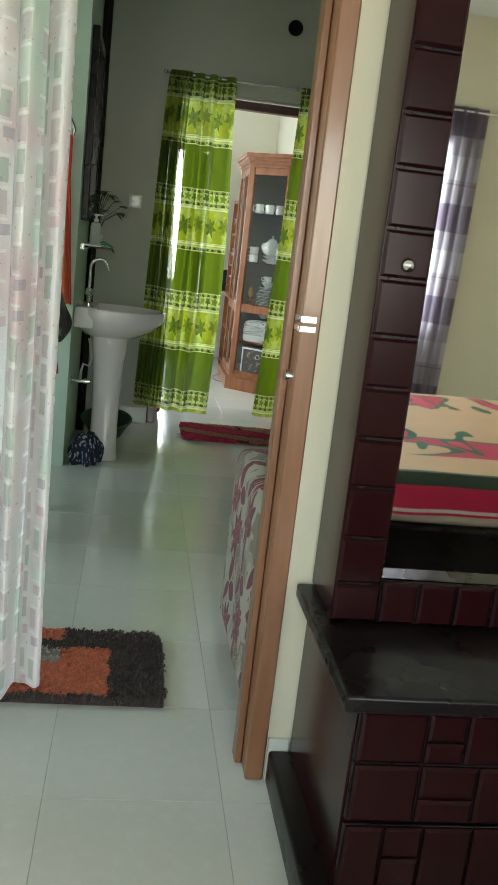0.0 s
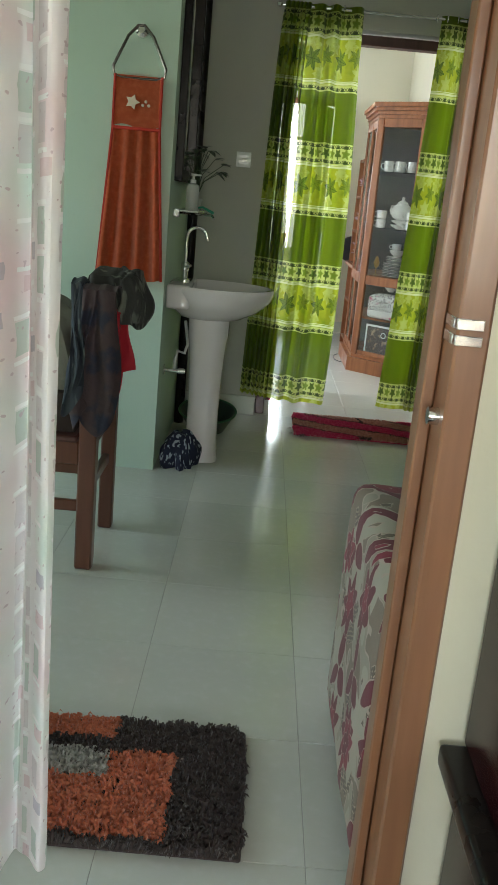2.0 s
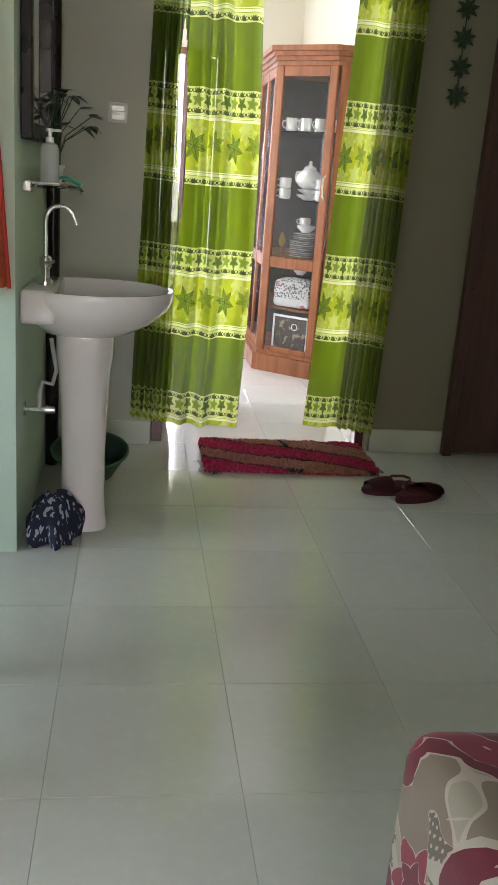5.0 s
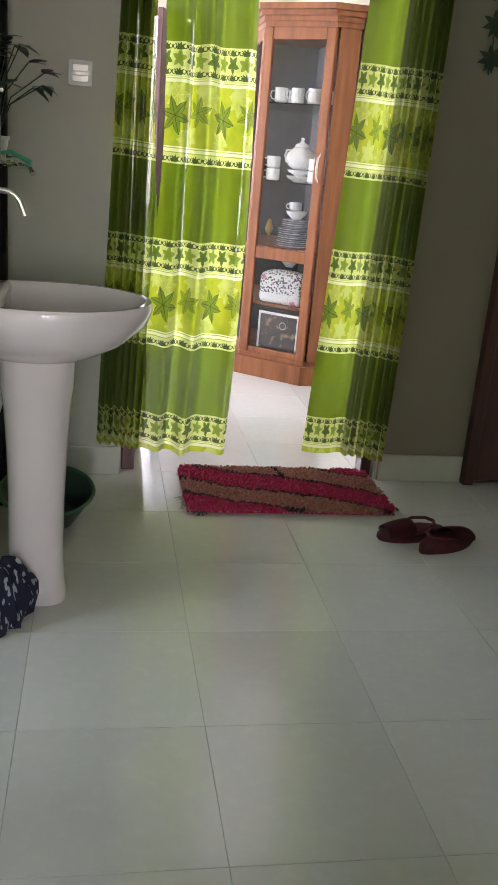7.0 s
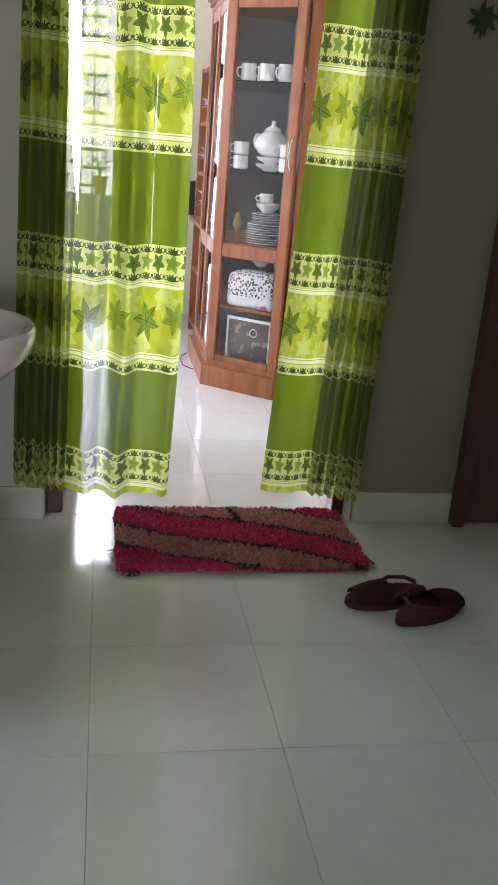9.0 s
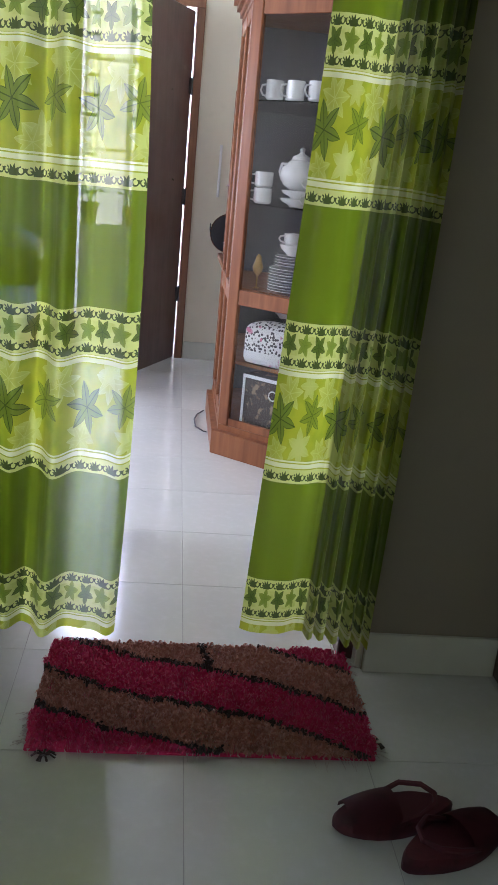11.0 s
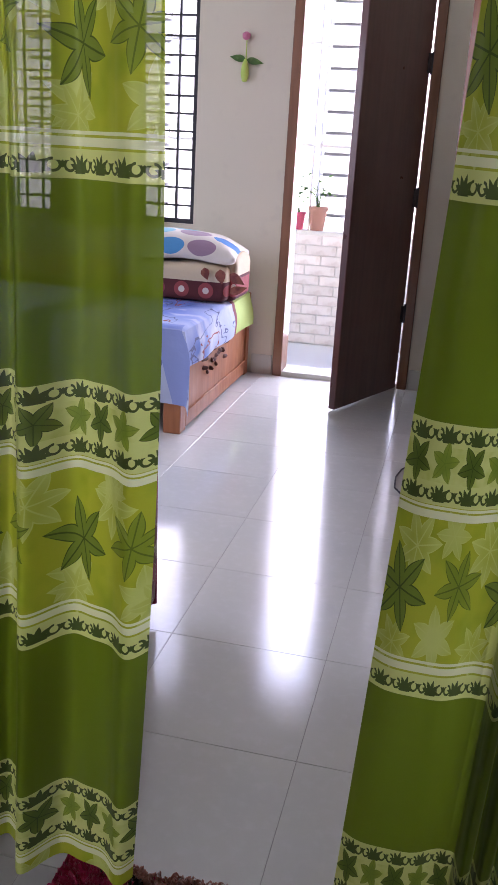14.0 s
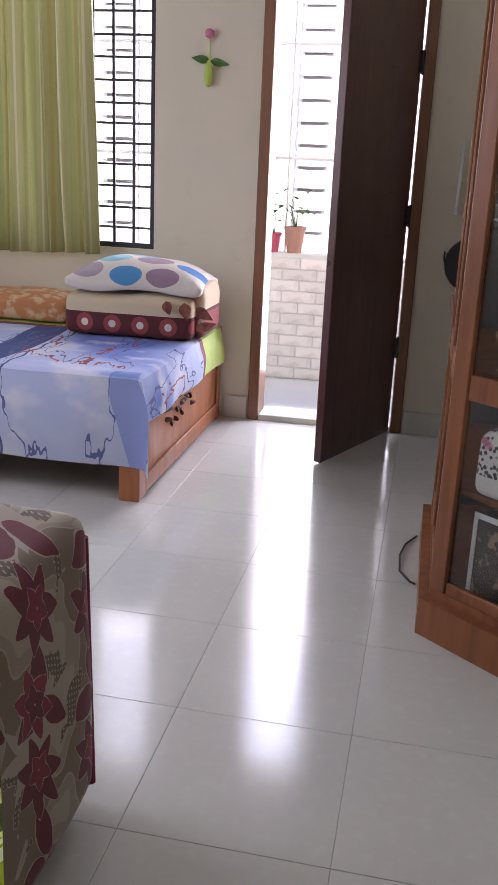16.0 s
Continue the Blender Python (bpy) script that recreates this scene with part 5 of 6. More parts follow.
for k in range(26):
    t = k / 25
    cy, cz = 10.16 + 0.42 * t, 0.25 + 0.03 * math.sin(k * 2.1)
    lathe(cv, [(0.002, -0.008), (0.02, 0), (0.004, 0.012)], (0, 0, 0), 8)
    vs = cv.verts[-24:]
    m_ = pose(0.378, cy + rnd.uniform(-0.012, 0.012), cz + rnd.uniform(-0.035, 0.035), rnd.uniform(-60, 60), 90, 0) @ Matrix.Diagonal((0.6, 1.3, 0.9, 1))
    for v in vs:
        v.co = m_ @ v.co
part("carving", cv, walnut_dull, bed, "carved dark flower ornament", kind="stuff")
part("slats", box(bmesh.new(), -1.62, 0.344, 9.88, 11.0, 0.36, 0.395), teak, bed)
part("front_rail", box(bmesh.new(), -1.62, 0.304, 9.83, 9.86, 0.24, 0.42, 0.003), bed_wood, bed)
part("corner_post", box(bmesh.new(), -1.70, -1.621, 9.82, 9.90, 0, 0.43, 0.004), bed_wood, bed)
part("mattress", box(bmesh.new(), -1.60, 0.372, 9.84, 11.03, 0.396, 0.455, 0.02, 3), cream_felt, bed)
sheet = Mat("blue_printed_bedsheet", (0.42, 0.49, 0.70), 0.75)
_u, _v = sheet.uv()
_n, _w = sheet.noise(0.28, 3, (1, 1.5, 1), kind="UV"), sheet.noise(0.6, 2, kind="UV")
sheet.tint((0.12, 0.20, 0.58), (_w - 0.46) * 6).tint((0.60, 0.62, 0.74), (_n - 0.52) * 9)
sheet.tint((0.52, 0.56, 0.62), _v.less(9.84).both((_w - 0.40) * 5), 0.8)
sheet.tint((0.03, 0.06, 0.20), (_u + (_v * 6).sin() * 0.02).band(-0.36, -0.20))
sheet.tint((0.05, 0.08, 0.22), (_u + (_v * 40).sin() * 0.006).band(-0.16, -0.15)).tint((0.09, 0.16, 0.52), (_u + _v * 0.25 + (_w - 0.5) * 0.25).band(2.74, 2.84).both(_v.less(9.9)), 0.55)
_b = sheet.noise(0.22, 4, (1, 0.35, 1), kind="UV")
sheet.tint((0.10, 0.12, 0.28), _b.band(0.492, 0.502)).tint((0.30, 0.07, 0.07), _b.band(0.56, 0.575).both(_v.more(9.95)))
sheet.tint((0.20, 0.04, 0.05), _v.band(10.63, 10.68)).tint((0.42, 0.55, 0.14), _v.more(10.68))
sheet.bump(0.06, 0.006, 4, strength=0.5).bump(0.002, 0.0002)
single("bedsheet", drape(-1.60, 0.374, 9.84, 11.03, 0.462, (0.05, 0.17, 0.33, 0.0), 3, 110, 80), sheet.m, "blue and white printed bedsheet hanging over the bed edge", "bedsheet")

quilt = Mat("brown_cream_quilt", (0.60, 0.50, 0.33), 0.85)
_x, _y, _z = quilt.xyz()
quilt.tint((0.10, 0.02, 0.02), _z.less(0.10))
quilt.tint((0.30, 0.06, 0.06), _z.less(0.10).both((((((_x / 0.125).fract() - 0.5) * 0.125).op("POWER", 2)) + (_z - 0.055).op("POWER", 2)).less(0.0015)))
quilt.tint((0.65, 0.60, 0.5), (((((_x / 0.125).fract() - 0.5) * 0.125).op("POWER", 2)) + (_z - 0.055).op("POWER", 2)).less(0.00026))
quilt.bump(0.05, 0.006).bump(0.003, 0.0006)


def puffy(x0, x1, y0, y1, z0, z1, seed, bulge=0.02):
    bm = cover_block(x0, x1, y0, y1, z0, z1, seed, 0.0, min(0.04, (z1 - z0) * 0.4), 10)
    cx, cy = (x0 + x1) / 2, (y0 + y1) / 2
    for v in bm.verts:
        f = (1 - ((v.co.x - cx) / (x1 - cx)) ** 4) * (1 - ((v.co.y - cy) / (y1 - cy)) ** 4)
        v.co.z += (bulge * f if v.co.z > (z0 + z1) / 2 else 0)
    return bm


single("folded_quilt", puffy(-0.29, 0.29, -0.2, 0.2, 0, 0.17, 3), quilt.m, "folded cream and brown flowered quilt on the bed", "quilt", at=(0.095, 10.70, 0.478))
pm = Mat("polka_dot_pillowcase", (0.66, 0.62, 0.54), 0.8)
_x, _y, _z = pm.xyz()
for (a, b, c_) in (((-0.03, -0.10), (0.06, 0.25, 0.50), 0.072), ((0.13, -0.10), (0.30, 0.20, 0.27), 0.072), ((-0.21, -0.06), (0.36, 0.30, 0.34), 0.075), ((-0.12, 0.08), (0.22, 0.50, 0.60), 0.085), ((0.07, 0.08), (0.34, 0.24, 0.30), 0.08), ((0.24, 0.04), (0.06, 0.20, 0.45), 0.07), ((0.0, 0.20), (0.22, 0.50, 0.60), 0.07)):
    dx_, dy_ = _x - a[0], _y + _z - a[1]
    pm.tint(b, (dx_ * dx_ + dy_ * dy_ * 1.2).op("SQRT").less(c_))
pm.bump(0.05, 0.005)
pil = puffy(-0.29, 0.29, -0.19, 0.19, 0, 0.085, 9, 0.045)
for v in pil.verts:
    e = (abs(v.co.x) / 0.29) ** 3 * (abs(v.co.y) / 0.19) ** 3
    v.co.x *= 1 + 0.07 * e
    v.co.y *= 1 + 0.08 * e
    edge_ = max(abs(v.co.x) / 0.29, abs(v.co.y) / 0.19) ** 4
    v.co.z = v.co.z * (1 - 0.45 * min(1.0, edge_)) + 0.012 * math.sin(v.co.x * 16 + 1) * min(1.0, edge_)
single("pillow", pil, pm.m, "white pillow with blue and mauve polka dots on the quilt", "pillow", at=(0.105, 10.70, 0.672), turn=3)
frill_mat = Mat("brown_frill_cloth", (0.26, 0.085, 0.05), 0.85).speck((0.16, 0.04, 0.03), 0.03).bump(0.01, 0.001).m
frill = thing("quilt_frill", "pointed brown cloth frill at the quilt's corner", "frill", (0.095, 10.70, 0.478))
for (x, z, dx, dz, w_) in ((0.26, 0.168, 0.015, -0.070, 0.030), (0.18, 0.170, 0.02, -0.055, 0.026), (0.31, 0.15, 0.075, -0.045, 0.026), (0.31, 0.06, 0.09, 0.03, 0.024)):
    part("petal", leaf_mesh(bmesh.new(), (x, -0.212, z), (x + dx, -0.230, z + dz), (0, -1, 0), w_, 0.2), frill_mat, frill)
single("folded_bedcover", puffy(-0.05, 0.085, -0.16, 0.15, 0, 0.165, 23, 0.02), quilt.m, "second folded cream and brown cover beside the quilt", "quilt", at=(0.355, 10.74, 0.478)).scale = (0.75, 1, 1.25)
orange_cloth = Mat("orange_patterned_cloth", (0.50, 0.22, 0.08), 0.85).speck((0.6, 0.42, 0.25), 0.05, 0.5, 0.58).bump(0.03, 0.004).m
single("folded_blanket", puffy(-0.45, 0.30, -0.15, 0.2, 0, 0.10, 13), orange_cloth, "folded orange patterned blanket on the bed", "blanket", at=(-0.56, 10.84, 0.478))
brown_cloth = Mat("brown_fringe_cloth", (0.16, 0.05, 0.05), 0.85).bump(0.02, 0.003).m
single("folded_shawl", puffy(-0.03, 0.06, -0.12, 0.14, 0, 0.16, 17), brown_cloth, "folded red-brown shawl beside the quilt", "shawl", at=(0.425 - 0.07, 10.88, 0.478 + 0.0)).scale = (0.5, 0.8, 0.9)

# pink and green wall ornament
orn = thing("wall_ornament", "pink flower ornament with green leaves on the cream wall", "wall ornament", (0.285, 11.095, 1.65))
lf = bmesh.new()
leaf_mesh(lf, (0, -0.004, 0), (-0.085, -0.02, 0.012), (0, -1, 0), 0.02)
leaf_mesh(lf, (0, -0.004, 0), (0.09, -0.02, -0.015), (0, -1, 0), 0.02)
part("leaf", lf, green_leaf_mat, orn)
lime = Mat("lime_tassel", (0.45, 0.62, 0.12), 0.6).m
part("tassel", lathe(bmesh.new(), [(0.006, 0.0), (0.018, -0.03), (0.022, -0.07), (0.014, -0.105), (0.004, -0.11)], (0, -0.024, 0), 12), lime, orn)
part("cord", rod(bmesh.new(), (0, -0.01, 0), (0, -0.01, 0.10), 0.003, 6), lime, orn)
part("flower", lathe(bmesh.new(), [(0.005, 0.09), (0.02, 0.10), (0.022, 0.12), (0.008, 0.13)], (0, -0.024, 0), 10), Mat("pink_petal", (0.65, 0.22, 0.35), 0.6).m, orn)


# ---- glass showcase ----
PA, PB = Vector((1.435, 9.15)), Vector((1.755, 8.885))     # ends of the slanted front
FW = (PB - PA).length
FANG = math.degrees(math.atan2((PB - PA).y, (PB - PA).x))
case = thing("showcase", "varnished corner showcase with glass doors full of crockery", "showcase", (0, 0, 0))
outline = [(PA.x, PA.y), (PB.x, PB.y), (1.893, 8.885), (1.893, 9.86), (PA.x, 9.86)]


def grow(pts, d):
    """The plan outline moved out by d on its open sides."""
    a, b = Vector(pts[0]), Vector(pts[1])
    n = Vector(((b - a).y, -(b - a).x)).normalized() * d
    ca = a + n + Vector((-d * 0.42, 0)) * 1.0
    cb = b + n + Vector((0, -d * 0.42))
    return [(pts[0][0] - d, ca.y), (cb.x, pts[1][1] - d), (pts[2][0], pts[2][1] - d), (pts[3][0], pts[3][1]), (pts[4][0] - d, pts[4][1])]


part("plinth", prism(bmesh.new(), grow(outline, 0.028), 0, 0.105), teak, case)
part("base_board", prism(bmesh.new(), outline, 0.1055, 0.13), teak, case, smooth=False)
part("top_board", prism(bmesh.new(), outline, 1.85, 1.875), teak, case, smooth=False)
part("cornice", prism(prism(prism(bmesh.new(), grow(outline, 0.012), 1.8755, 1.90), grow(outline, 0.028), 1.9005, 1.925), grow(outline, 0.045), 1.9255, 1.955), teak, case)
inside = Mat("dark_case_lining", (0.12, 0.12, 0.125), 0.6).bump(0.05, 0.001).m
part("back_board", box(bmesh.new(), 1.885, 1.893, 8.91, 9.86, 0.1305, 1.8495), inside, case)
part("back_panel", box(bmesh.new(), PB.x + 0.02, 1.884, 8.885, 8.905, 0.1305, 1.8495, 0.002), teak, case, "knotty varnished teak panel")
part("end_panel", box(bmesh.new(), PA.x + 0.02, 1.884, 9.835, 9.86, 0.1305, 1.8495), inside, case)
fd = thing("front", "", "", (PA.x, PA.y, 0), turn=FANG)
fd.parent = case
part("stile", box(bmesh.new(), 0.0, 0.052, -0.006, 0.022, 0.1305, 1.8495, 0.004), teak, fd)
part("stile", box(bmesh.new(), FW - 0.052, FW, -0.006, 0.022, 0.1305, 1.8495, 0.004), teak, fd)
part("rail", box(bmesh.new(), 0.0525, FW - 0.0525, -0.002, 0.018, 0.1305, 0.165, 0.003), teak, fd)
part("rail", box(bmesh.new(), 0.0525, FW - 0.0525, -0.002, 0.018, 0.665, 0.730, 0.003), teak, fd)
part("rail", box(bmesh.new(), 0.0525, FW - 0.0525, -0.002, 0.018, 1.79, 1.8495, 0.003), teak, fd)
thin_glass = Mat("thin_window_glass", (0.95, 0.97, 0.96), 0.02, Transmission_Weight=1.0, IOR=1.3).m
part("pane", box(bmesh.new(), 0.053, FW - 0.053, 0.006, 0.009, 0.166, 0.6645), thin_glass, fd, "clear glass pane")
part("pane", box(bmesh.new(), 0.053, FW - 0.053, 0.006, 0.009, 0.7305, 1.7895), thin_glass, fd, "clear glass pane")
part("handle", tube(bmesh.new(), [(FW - 0.02, -0.006, 1.10), (FW - 0.02, -0.03, 1.12), (FW - 0.02, -0.036, 1.17), (FW - 0.02, -0.03, 1.22), (FW - 0.02, -0.006, 1.24)], 0.006, 8), chrome, fd, "chrome bow handle")
sd = thing("side", "", "", (PA.x, PA.y, 0))
sd.parent = case
for y0, y1 in ((0.0235, 0.07), (0.33, 0.375), (0.64, 0.684)):
    part("stile", box(bmesh.new(), 0.0, 0.022, y0, y1, 0.1305, 1.8495, 0.004), teak, sd)
for y0, y1 in ((0.0705, 0.3295), (0.3755, 0.6395)):
    for z0, z1 in ((0.1305, 0.18), (0.66, 0.735), (1.79, 1.8495)):
        part("rail", box(bmesh.new(), 0.002, 0.018, y0, y1, z0, z1, 0.003), teak, sd)
    part("pane", box(bmesh.new(), 0.008, 0.011, y0, y1, 0.1805, 0.6595), thin_glass, sd, "clear glass pane")
    part("pane", box(bmesh.new(), 0.008, 0.011, y0, y1, 0.7355, 1.7895), thin_glass, sd, "clear glass pane")
for z in (1.485, 1.085):
    part("shelf", prism(bmesh.new(), [(PA.x + 0.03, PA.y + 0.02), (PB.x - 0.005, PB.y + 0.035), (1.88, 8.925), (1.88, 9.83), (PA.x + 0.03, 9.83)], z - 0.006, z), thin_glass, case, "glass shelf", smooth=False)
for z in (0.735, 0.42):
    part("shelf", prism(bmesh.new(), [(PA.x + 0.03, PA.y + 0.02), (PB.x - 0.005, PB.y + 0.035), (1.88, 8.925), (1.88, 9.83), (PA.x + 0.03, 9.83)], z - 0.016, z), teak, case, "wooden shelf", smooth=False)


def along(s, depth):
    """A place behind the showcase's front: s metres along it, depth metres in."""
    t = (PB - PA).normalized()
    p = PA + t * s + Vector((-t.y, t.x)) * depth
    return p.x, p.y


def cup(x, y, z, turn=0, r=0.036, h=0.075, group="cups in the showcase"):
    ob = thing("cup", "white china cup with a handle in the showcase", "cup", (x, y, z), group, turn)
    part("body", lathe(bmesh.new(), [(r * 0.8, 0), (r, 0.008), (r, h), (r * 0.93, h), (r * 0.9, 0.012), (0.004, 0.01)], (0, 0, 0), 20), white_china, ob)
    part("handle", tube(bmesh.new(), [(r - 0.002, 0, h * 0.8), (r + 0.02, 0, h * 0.75), (r + 0.026, 0, h * 0.5), (r + 0.015, 0, h * 0.25), (r - 0.002, 0, h * 0.2)], 0.004, 8), white_china, ob)
    return ob


for k, (s, d) in enumerate(((0.09, 0.07), (0.19, 0.07), (0.29, 0.07), (0.12, 0.17), (0.23, 0.18), (0.34, 0.16))):
    cup(*along(s, d), 1.486, 150 + 30 * k)
tx, ty = along(0.225, 0.11)
pot = thing("teapot", "round white china teapot with a lid in the showcase", "teapot", (tx, ty, 1.150), turn=FANG)
part("body", lathe(bmesh.new(), [(0.035, 0), (0.068, 0.02), (0.084, 0.055), (0.078, 0.085), (0.048, 0.112), (0.04, 0.118)], (0, 0, 0), 28), white_china, pot)
part("lid", lathe(bmesh.new(), [(0.042, 0.1185), (0.036, 0.132), (0.014, 0.142), (0.008, 0.15), (0.012, 0.162), (0.004, 0.168)], (0, 0, 0), 22), white_china, pot)
part("handle", tube(bmesh.new(), [(-0.06, 0, 0.10), (-0.092, 0, 0.10), (-0.10, 0, 0.07), (-0.088, 0, 0.04), (-0.068, 0, 0.03)], 0.006, 8), white_china, pot)
part("spout", tube(bmesh.new(), [(0.062, 0, 0.04), (0.09, 0, 0.06), (0.10, 0, 0.10), (0.112, 0, 0.115)], [0.016, 0.012, 0.009, 0.008], 10), white_china, pot)


def bowl(x, y, z, r, h, group, label="white china bowl in the showcase"):
    return single("bowl", lathe(bmesh.new(), [(r * 0.45, 0), (r * 0.5, 0.006), (r * 0.9, h * 0.6), (r, h), (r * 0.95, h), (r * 0.82, h * 0.55), (0.01, 0.012)], (0, 0, 0), 26), white_china, label, "bowl", group, (x, y, z))


bowl(tx, ty, 1.086, 0.075, 0.032, "bowls under the teapot")
bowl(tx, ty, 1.1185, 0.072, 0.031, "bowls under the teapot")
for k, (s, d, z) in enumerate(((0.085, 0.06, 1.086), (0.085, 0.06, 1.150), (0.33, 0.08, 1.086), (0.33, 0.08, 1.150))):
    cup(*along(s, d), z, 170, 0.038, 0.062)
px_, py_ = along(0.22, 0.13)
rim_mat = Mat("silver_rimmed_china", (0.60, 0.61, 0.62), 0.15, 0.15).m
for k in range(13):
    r = 0.098 if k < 9 else 0.078
    single("plate", lathe(bmesh.new(), [(r * 0.6, 0), (r * 0.65, 0.002), (r, 0.008), (r * 0.99, 0.0105), (r * 0.6, 0.0055), (0.01, 0.005)], (0, 0, 0), 30), rim_mat if k % 2 else white_china, "china plate in a stack in the showcase", "plate", "stack of plates", (px_, py_, 0.7365 + 0.0112 * k + (0.004 if k >= 9 else 0)))
bowl(px_, py_, 0.888, 0.062, 0.045, "serving bowl", "white china serving bowl on the plates")
cup(px_ - 0.012, py_ - 0.01, 0.934, 200, 0.036, 0.045, "cup on the plates")
brass = Mat("dull_brass", (0.45, 0.30, 0.12), 0.35, 0.8).m
bx, by = along(0.075, 0.09)
bird = thing("bird_figurine", "small brown and gold bird figurine in the showcase", "figurine", (bx, by, 0.736))
fig = bmesh.new()
lathe(fig, [(0.012, 0), (0.012, 0.004), (0.003, 0.006), (0.003, 0.05), (0.018, 0.07), (0.024, 0.09), (0.014, 0.115), (0.012, 0.13), (0.004, 0.142)], (0, 0, 0), 14)
part("body", fig, brass, bird)
lace = Mat("white_lace", (0.74, 0.73, 0.70), 0.85)
_x, _y, _z = lace.xyz()
_v1 = lace.node("ShaderNodeTexVoronoi", Scale=75.0)
lace.t.links.new(lace.coords("Object"), _v1.inputs["Vector"])
lace.tint((0.10, 0.09, 0.09), Sum(lace.t, _v1.outputs["Distance"]).less(0.42).both(_z.more(0.06)))
lace.speck((0.6, 0.2, 0.3), 0.06, 0.62, 0.66)
lx, ly = along(0.215, 0.05)
single("lace_cloth", puffy(-0.135, 0.135, -0.03, 0.09, 0, 0.17, 4, 0.015), lace.m, "folded white lace cloth in the showcase", "cloth", at=(lx, ly, 0.421), turn=FANG)
bowl(*along(0.2, 0.14), 0.6225, 0.05, 0.04, "bowl on the lace", "small dark-shadowed china bowl on the folded lace")
gx, gy = along(0.215, 0.045)
gift = thing("gift_box", "boxed china set with a printed brown lid in the showcase", "box", (gx, gy, 0.1305), turn=FANG)
part("carton", box(bmesh.new(), -0.13, 0.13, 0, 0.16, 0, 0.24, 0.003), Mat("printed_brown_carton", (0.07, 0.05, 0.04), 0.35).speck((0.32, 0.22, 0.14), 0.045, 0.55, 0.62, 2).m, gift)
edge = bmesh.new()
for a, b, c_, d_ in ((-0.13, 0.13, 0.225, 0.24), (-0.13, 0.13, 0, 0.012), (-0.13, -0.118, 0.0125, 0.2245), (0.118, 0.13, 0.0125, 0.2245)):
    box(edge, a, b, -0.004, -0.0005, c_, d_)
part("border", edge, white_plastic, gift, "pale printed border")
part("ring", tube(bmesh.new(), [(0.03 + 0.02 * math.cos(k * math.tau / 14), -0.004, 0.17 + 0.02 * math.sin(k * math.tau / 14)) for k in range(14)], 0.003, 6, True), white_china, gift, "white printed ring")

# lower display unit beyond the showcase
unit = thing("display_unit", "lower brown wooden display unit with open shelves of trinkets", "cabinet", (0, 0, 0))
UX, UY0, UY1, UZ = 1.47, 9.875, 10.56, 1.62
for y in (UY0, UY1 - 0.03):
    part("side", box(bmesh.new(), UX, 1.893, y, y + 0.03, 0, UZ, 0.003), teak, unit)
part("back", box(bmesh.new(), 1.883, 1.893, UY0 + 0.0305, UY1 - 0.0305, 0, UZ), inside, unit)
for z in (0.06, 0.40, 0.72, 1.0, 1.29, UZ - 0.025):
    part("shelf", box(bmesh.new(), UX + 0.005, 1.8825, UY0 + 0.0305, UY1 - 0.0305, z, z + 0.022, 0.002), teak, unit)
part("ledge", box(bmesh.new(), UX - 0.03, UX - 0.0005, UY0, UY1, 0.715, 0.745, 0.004), teak, unit)
rnd = random.Random(77)
petal = Mat("pale_violet_fabric_flower", (0.62, 0.48, 0.60), 0.8).m
redmat = Mat("red_box_card", (0.45, 0.03, 0.03), 0.5).m
for z, n_ in ((1.312, 4), (1.022, 4), (0.742, 4)):
    for k in range(n_):
        y = UY0 + 0.09 + k * (UY1 - UY0 - 0.16) / (n_ - 1)
        fl = bmesh.new()
        for j in range(34):
            a, b = rnd.uniform(0, math.tau), rnd.uniform(-0.1, 1.2)
            c0 = Vector((0, 0, 0.09))
            d0 = Vector((math.cos(a) * math.cos(b), math.sin(a) * math.cos(b), math.sin(b))) * rnd.uniform(0.05, 0.10)
            leaf_mesh(fl, c0 + d0 * 0.6, c0 + d0 * 1.15, (0.3, 0.2, 1), 0.013, 0.3, 3)
        v_ = thing("flower_vase", "small vase of pale violet fabric flowers on the display unit", "vase", (UX + 0.08, y, z + 0.001), "vases on the display unit")
        part("vase", lathe(bmesh.new(), [(0.02, 0), (0.03, 0.03), (0.018, 0.07), (0.024, 0.085)], (0, 0, 0), 14), white_china if k % 2 else brass, v_)
        part("bloom", fl, petal, v_, kind="stuff")
single("red_box", box(bmesh.new(), -0.08, 0.08, -0.12, 0.12, 0, 0.20, 0.004), redmat, "red cardboard box on the lower shelf", "box", at=(1.60, 10.05, 0.4225))
single("cable", tube(bmesh.new(), [(1.395, 9.80, 0.006), (1.36, 9.72, 0.006), (1.345, 9.62, 0.007), (1.35, 9.50, 0.006), (1.385, 9.43, 0.006), (1.40, 9.42, 0.006)], 0.0035, 6), black_iron, "thin black cable looped on the floor by the showcase", "cable")

hb = thing("wall_bar", "white vertical bar fixed to the cream wall", "wall bar", (1.436, 11.098, 1.19))
part("bar", rod(bmesh.new(), (0, -0.035, -0.155), (0, -0.035, 0.155), 0.0085, 10), white_plastic, hb)
for z in (-0.10, 0.10):
    part("standoff", rod(bmesh.new(), (0, -0.03, z), (0, 0, z), 0.006, 8), white_plastic, hb)
dish = thing("hanging_tray", "dark round tray hung on the cream wall by a hook", "tray", (1.53, 11.085, 0.82))
part("disc", lathe(bmesh.new(), [(0.10, 0), (0.12, 0.004), (0.12, 0.010), (0.10, 0.012)], (0, 0, 0), 32), black_iron, dish).matrix_local = pose(0, 0.006, 0, 90, 0, 0)
part("rim", tube(bmesh.new(), [(0.12 * math.cos(k * math.tau / 32), -0.002, 0.12 * math.sin(k * math.tau / 32)) for k in range(32)], 0.004, 6, True), chrome, dish)
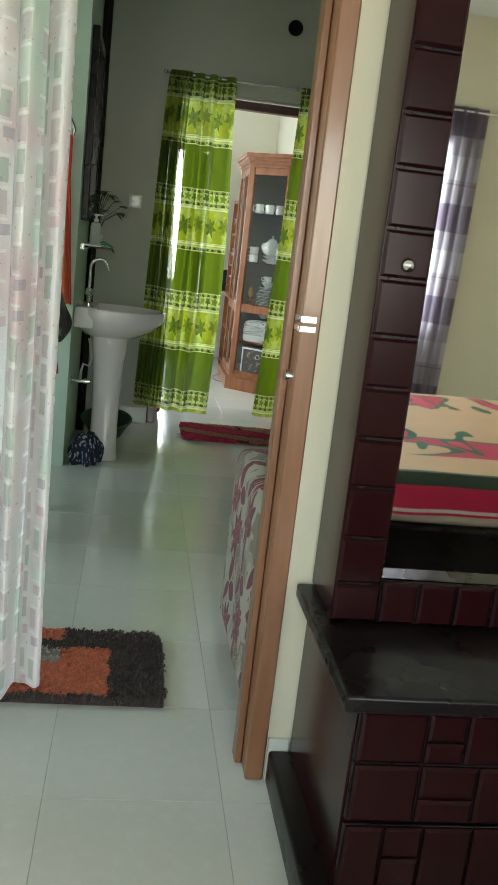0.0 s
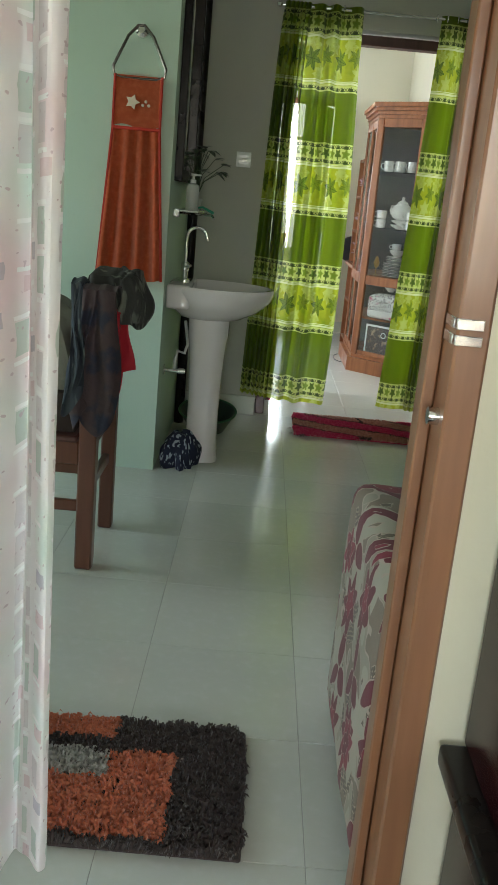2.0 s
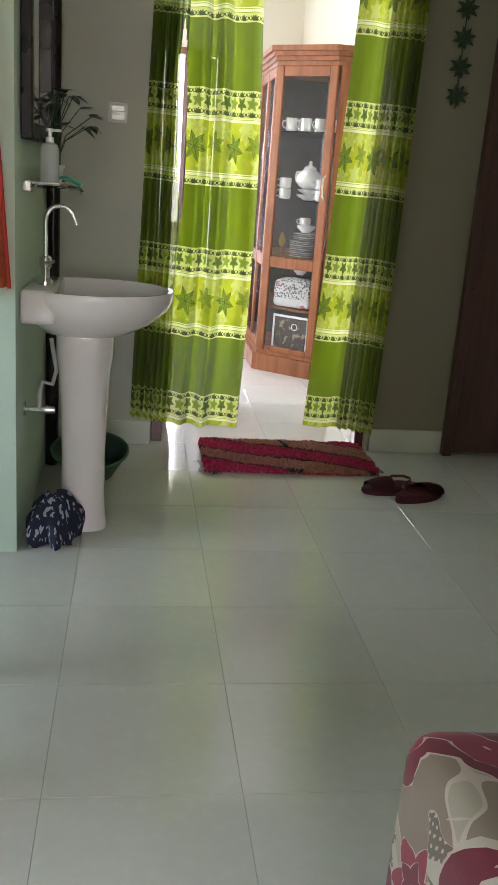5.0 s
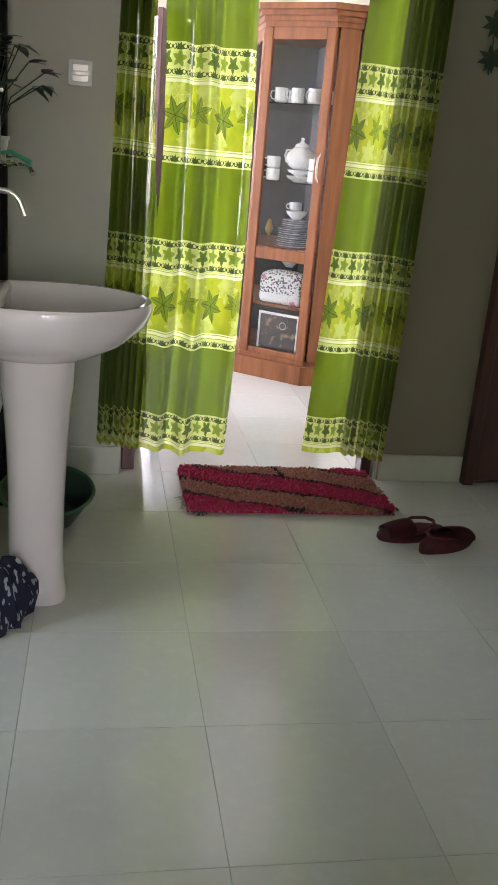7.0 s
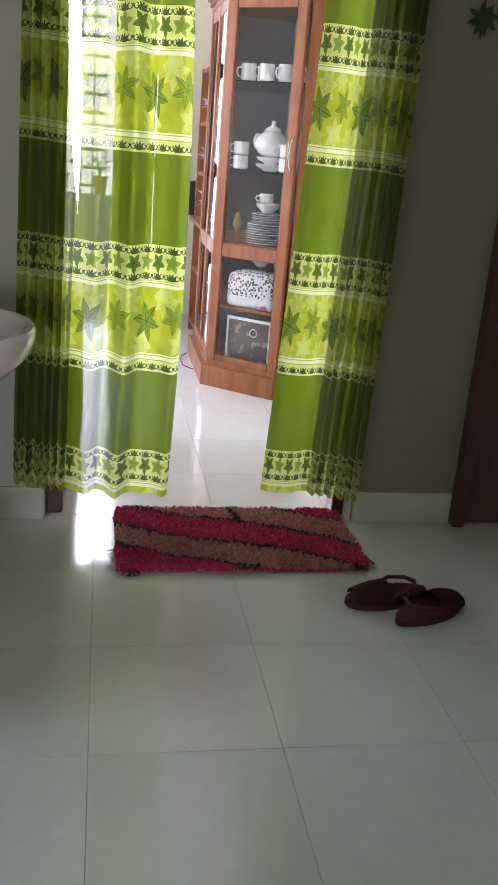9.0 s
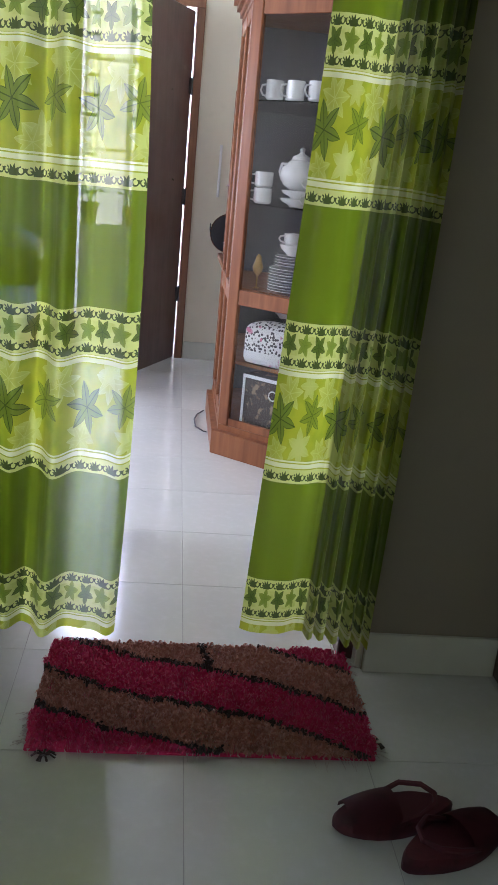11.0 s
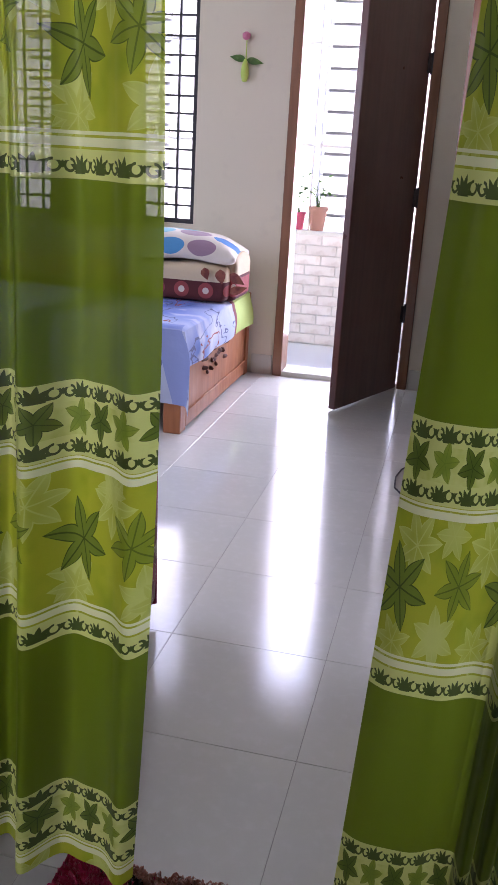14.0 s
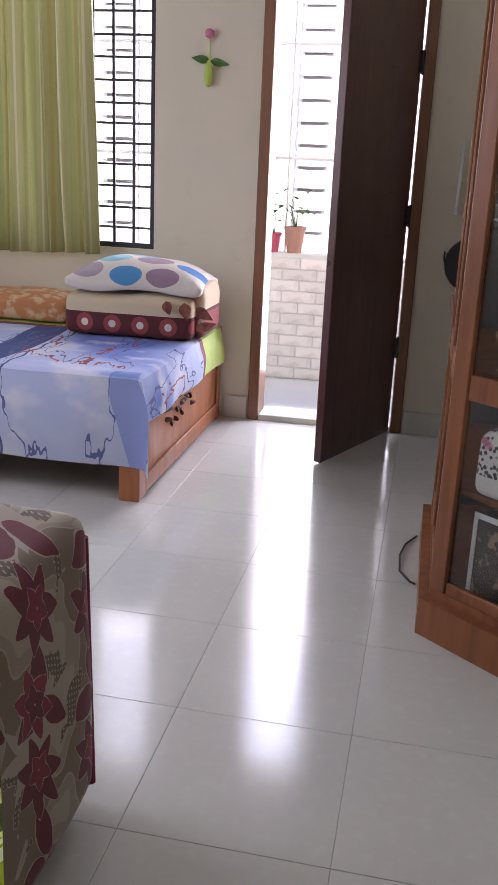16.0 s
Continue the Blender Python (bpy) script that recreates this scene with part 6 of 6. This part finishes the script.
part("hook", tube(bmesh.new(), [(-0.125, 0.008, 0.05), (-0.125, -0.02, 0.05), (-0.125, -0.02, 0.02), (-0.12, 0.0, 0.0)], 0.004, 6), black_iron, dish)

# ---- balcony and what lies beyond ----
structure("balcony_floor", box(bmesh.new(), -1.6, 2.2, 11.25, 12.35, -0.14, -0.006), ceiling_white, "pale tiled balcony floor", "floor")
para = structure("parapet", box(bmesh.new(), -1.5, 2.1, 12.066, 12.20, -0.005, 0.735, 0.004), ceiling_white, "low balcony wall faced with white bricks", "wall")
white_brick = Mat("white_glazed_brick", (0.88, 0.86, 0.82), 0.4).speck((0.72, 0.68, 0.63), 0.1).bump(0.01, 0.001).random_tone(0.9, 1.08).m
brick_me = mesh("brick", box(bmesh.new(), -0.0995, 0.0995, -0.006, 0.006, -0.0305, 0.0305, 0.003), white_brick)
for r in range(11):
    for k in range(-2, 8):
        b = new("brick", brick_me)
        b.parent = para
        b.location = (0.10 + 0.203 * k + (0.10 if r % 2 else 0), 12.064, 0.035 + 0.0645 * r)
rail_ = thing("balcony_grille", "white painted balcony bars above the parapet", "grille", (0, 12.13, 0))
for k in range(12):
    part("bar", rod(bmesh.new(), (-1.3 + 0.30 * k, 0, 0.735), (-1.3 + 0.30 * k, 0, 2.9), 0.007, 8), white_plastic, rail_)
for z in (1.25, 1.85):
    part("cross_bar", box(bmesh.new(), -1.5, 2.1, -0.01, -0.007 + 0.01, z, z + 0.02), white_plastic, rail_)
terracotta = Mat("pale_terracotta", (0.50, 0.27, 0.20), 0.7).m
pink_plastic = Mat("pink_plastic", (0.60, 0.10, 0.18), 0.4).m
orange_plastic = Mat("orange_plastic", (0.62, 0.27, 0.08), 0.4).m
potted_plant("potted_plant", "leafy green plant in a pale pink pot on the balcony wall", (0.555, 12.135, 0.736), 0.062, 0.15, 0.16, 0.22, 16, 0.022, terracotta, green_leaf_mat, 15, "balcony pots")
potted_plant("potted_plant", "small plant in a bright pink pot on the balcony wall", (0.43, 12.135, 0.736), 0.045, 0.11, 0.08, 0.12, 8, 0.016, pink_plastic, green_leaf_mat, 16, "balcony pots")
potted_plant("potted_plant", "trailing plant in an orange pot on the balcony wall", (0.86, 12.135, 0.736), 0.055, 0.14, 0.12, 0.18, 12, 0.02, orange_plastic, green_leaf_mat, 17, "balcony pots")
potted_plant("potted_plant", "leafy plant in a blue pot seen through the bed window", (-0.10, 12.135, 0.736), 0.06, 0.14, 0.16, 0.22, 14, 0.022, Mat("blue_plastic", (0.10, 0.25, 0.55), 0.4).m, green_leaf_mat, 18, "balcony pots")

concrete = paint("pale_outdoor_render", (0.80, 0.79, 0.75), (0.72, 0.71, 0.67))
dark_gap = Mat("grey_window_opening", (0.16, 0.17, 0.18), 0.3).m
structure("ground", box(bmesh.new(), -60, 60, 12.6, 200, -3.4, -3.2), paint("outdoor_ground", (0.28, 0.26, 0.22), (0.2, 0.19, 0.16)), "bare pale ground outside", "ground")
house = thing("neighbour_building", "pale rendered neighbouring building with louvred windows", "building", (0, 0, 0))
part("wall", box(bmesh.new(), -6, 8, 15.9, 20, -3.2, 4.2), concrete, house)
for c in [0.66 * k + 0.12 for k in range(-7, 10)]:
    wn = part("window", box(bmesh.new(), c - 0.14, c + 0.14, 15.885, 15.899, 0.2, 3.1), dark_gap, house, "dark louvred window")
    for k in range(14):
        part("louvre", box(bmesh.new(), c - 0.15, c + 0.13, 15.80, 15.88, 0.22 + 0.205 * k, 0.22 + 0.205 * k + 0.17), concrete, wn)


# ---- floor tiles ----
TS, TX, TY = 0.403, 0.88, 3.784
tile_me = mesh("tile", box(bmesh.new(), 0.0006, TS - 0.0006, 0.0006, TS - 0.0006, -0.0035, 0.0, 0.0007), tile_mat)
floor_ob = bpy.data.objects["floor"]
rest = bmesh.new()
for j in range(-12, 19):
    for i in range(-9, 7):
        x, y = TX + TS * i, TY + TS * j
        if y + TS > 11.08 or (j >= 9 and x < -2.1):
            continue
        if -4 <= i <= 3 and -5 <= j:
            t = new("tile", tile_me)
            t.parent = floor_ob
            t.location = (x, y, 0)
        else:
            box(rest, x + 0.0006, x + TS - 0.0006, y + 0.0006, y + TS - 0.0006, -0.0035, 0)
part("far_tiles", rest, tile_mat, floor_ob, kind="stuff", smooth=False)
box_ = bmesh.new()
box(box_, -2.0, 3.4, TY + TS * 18 + 0.001, 11.098, -0.0035, 0)
part("edge_tiles", box_, tile_mat, floor_ob, kind="stuff", smooth=False)
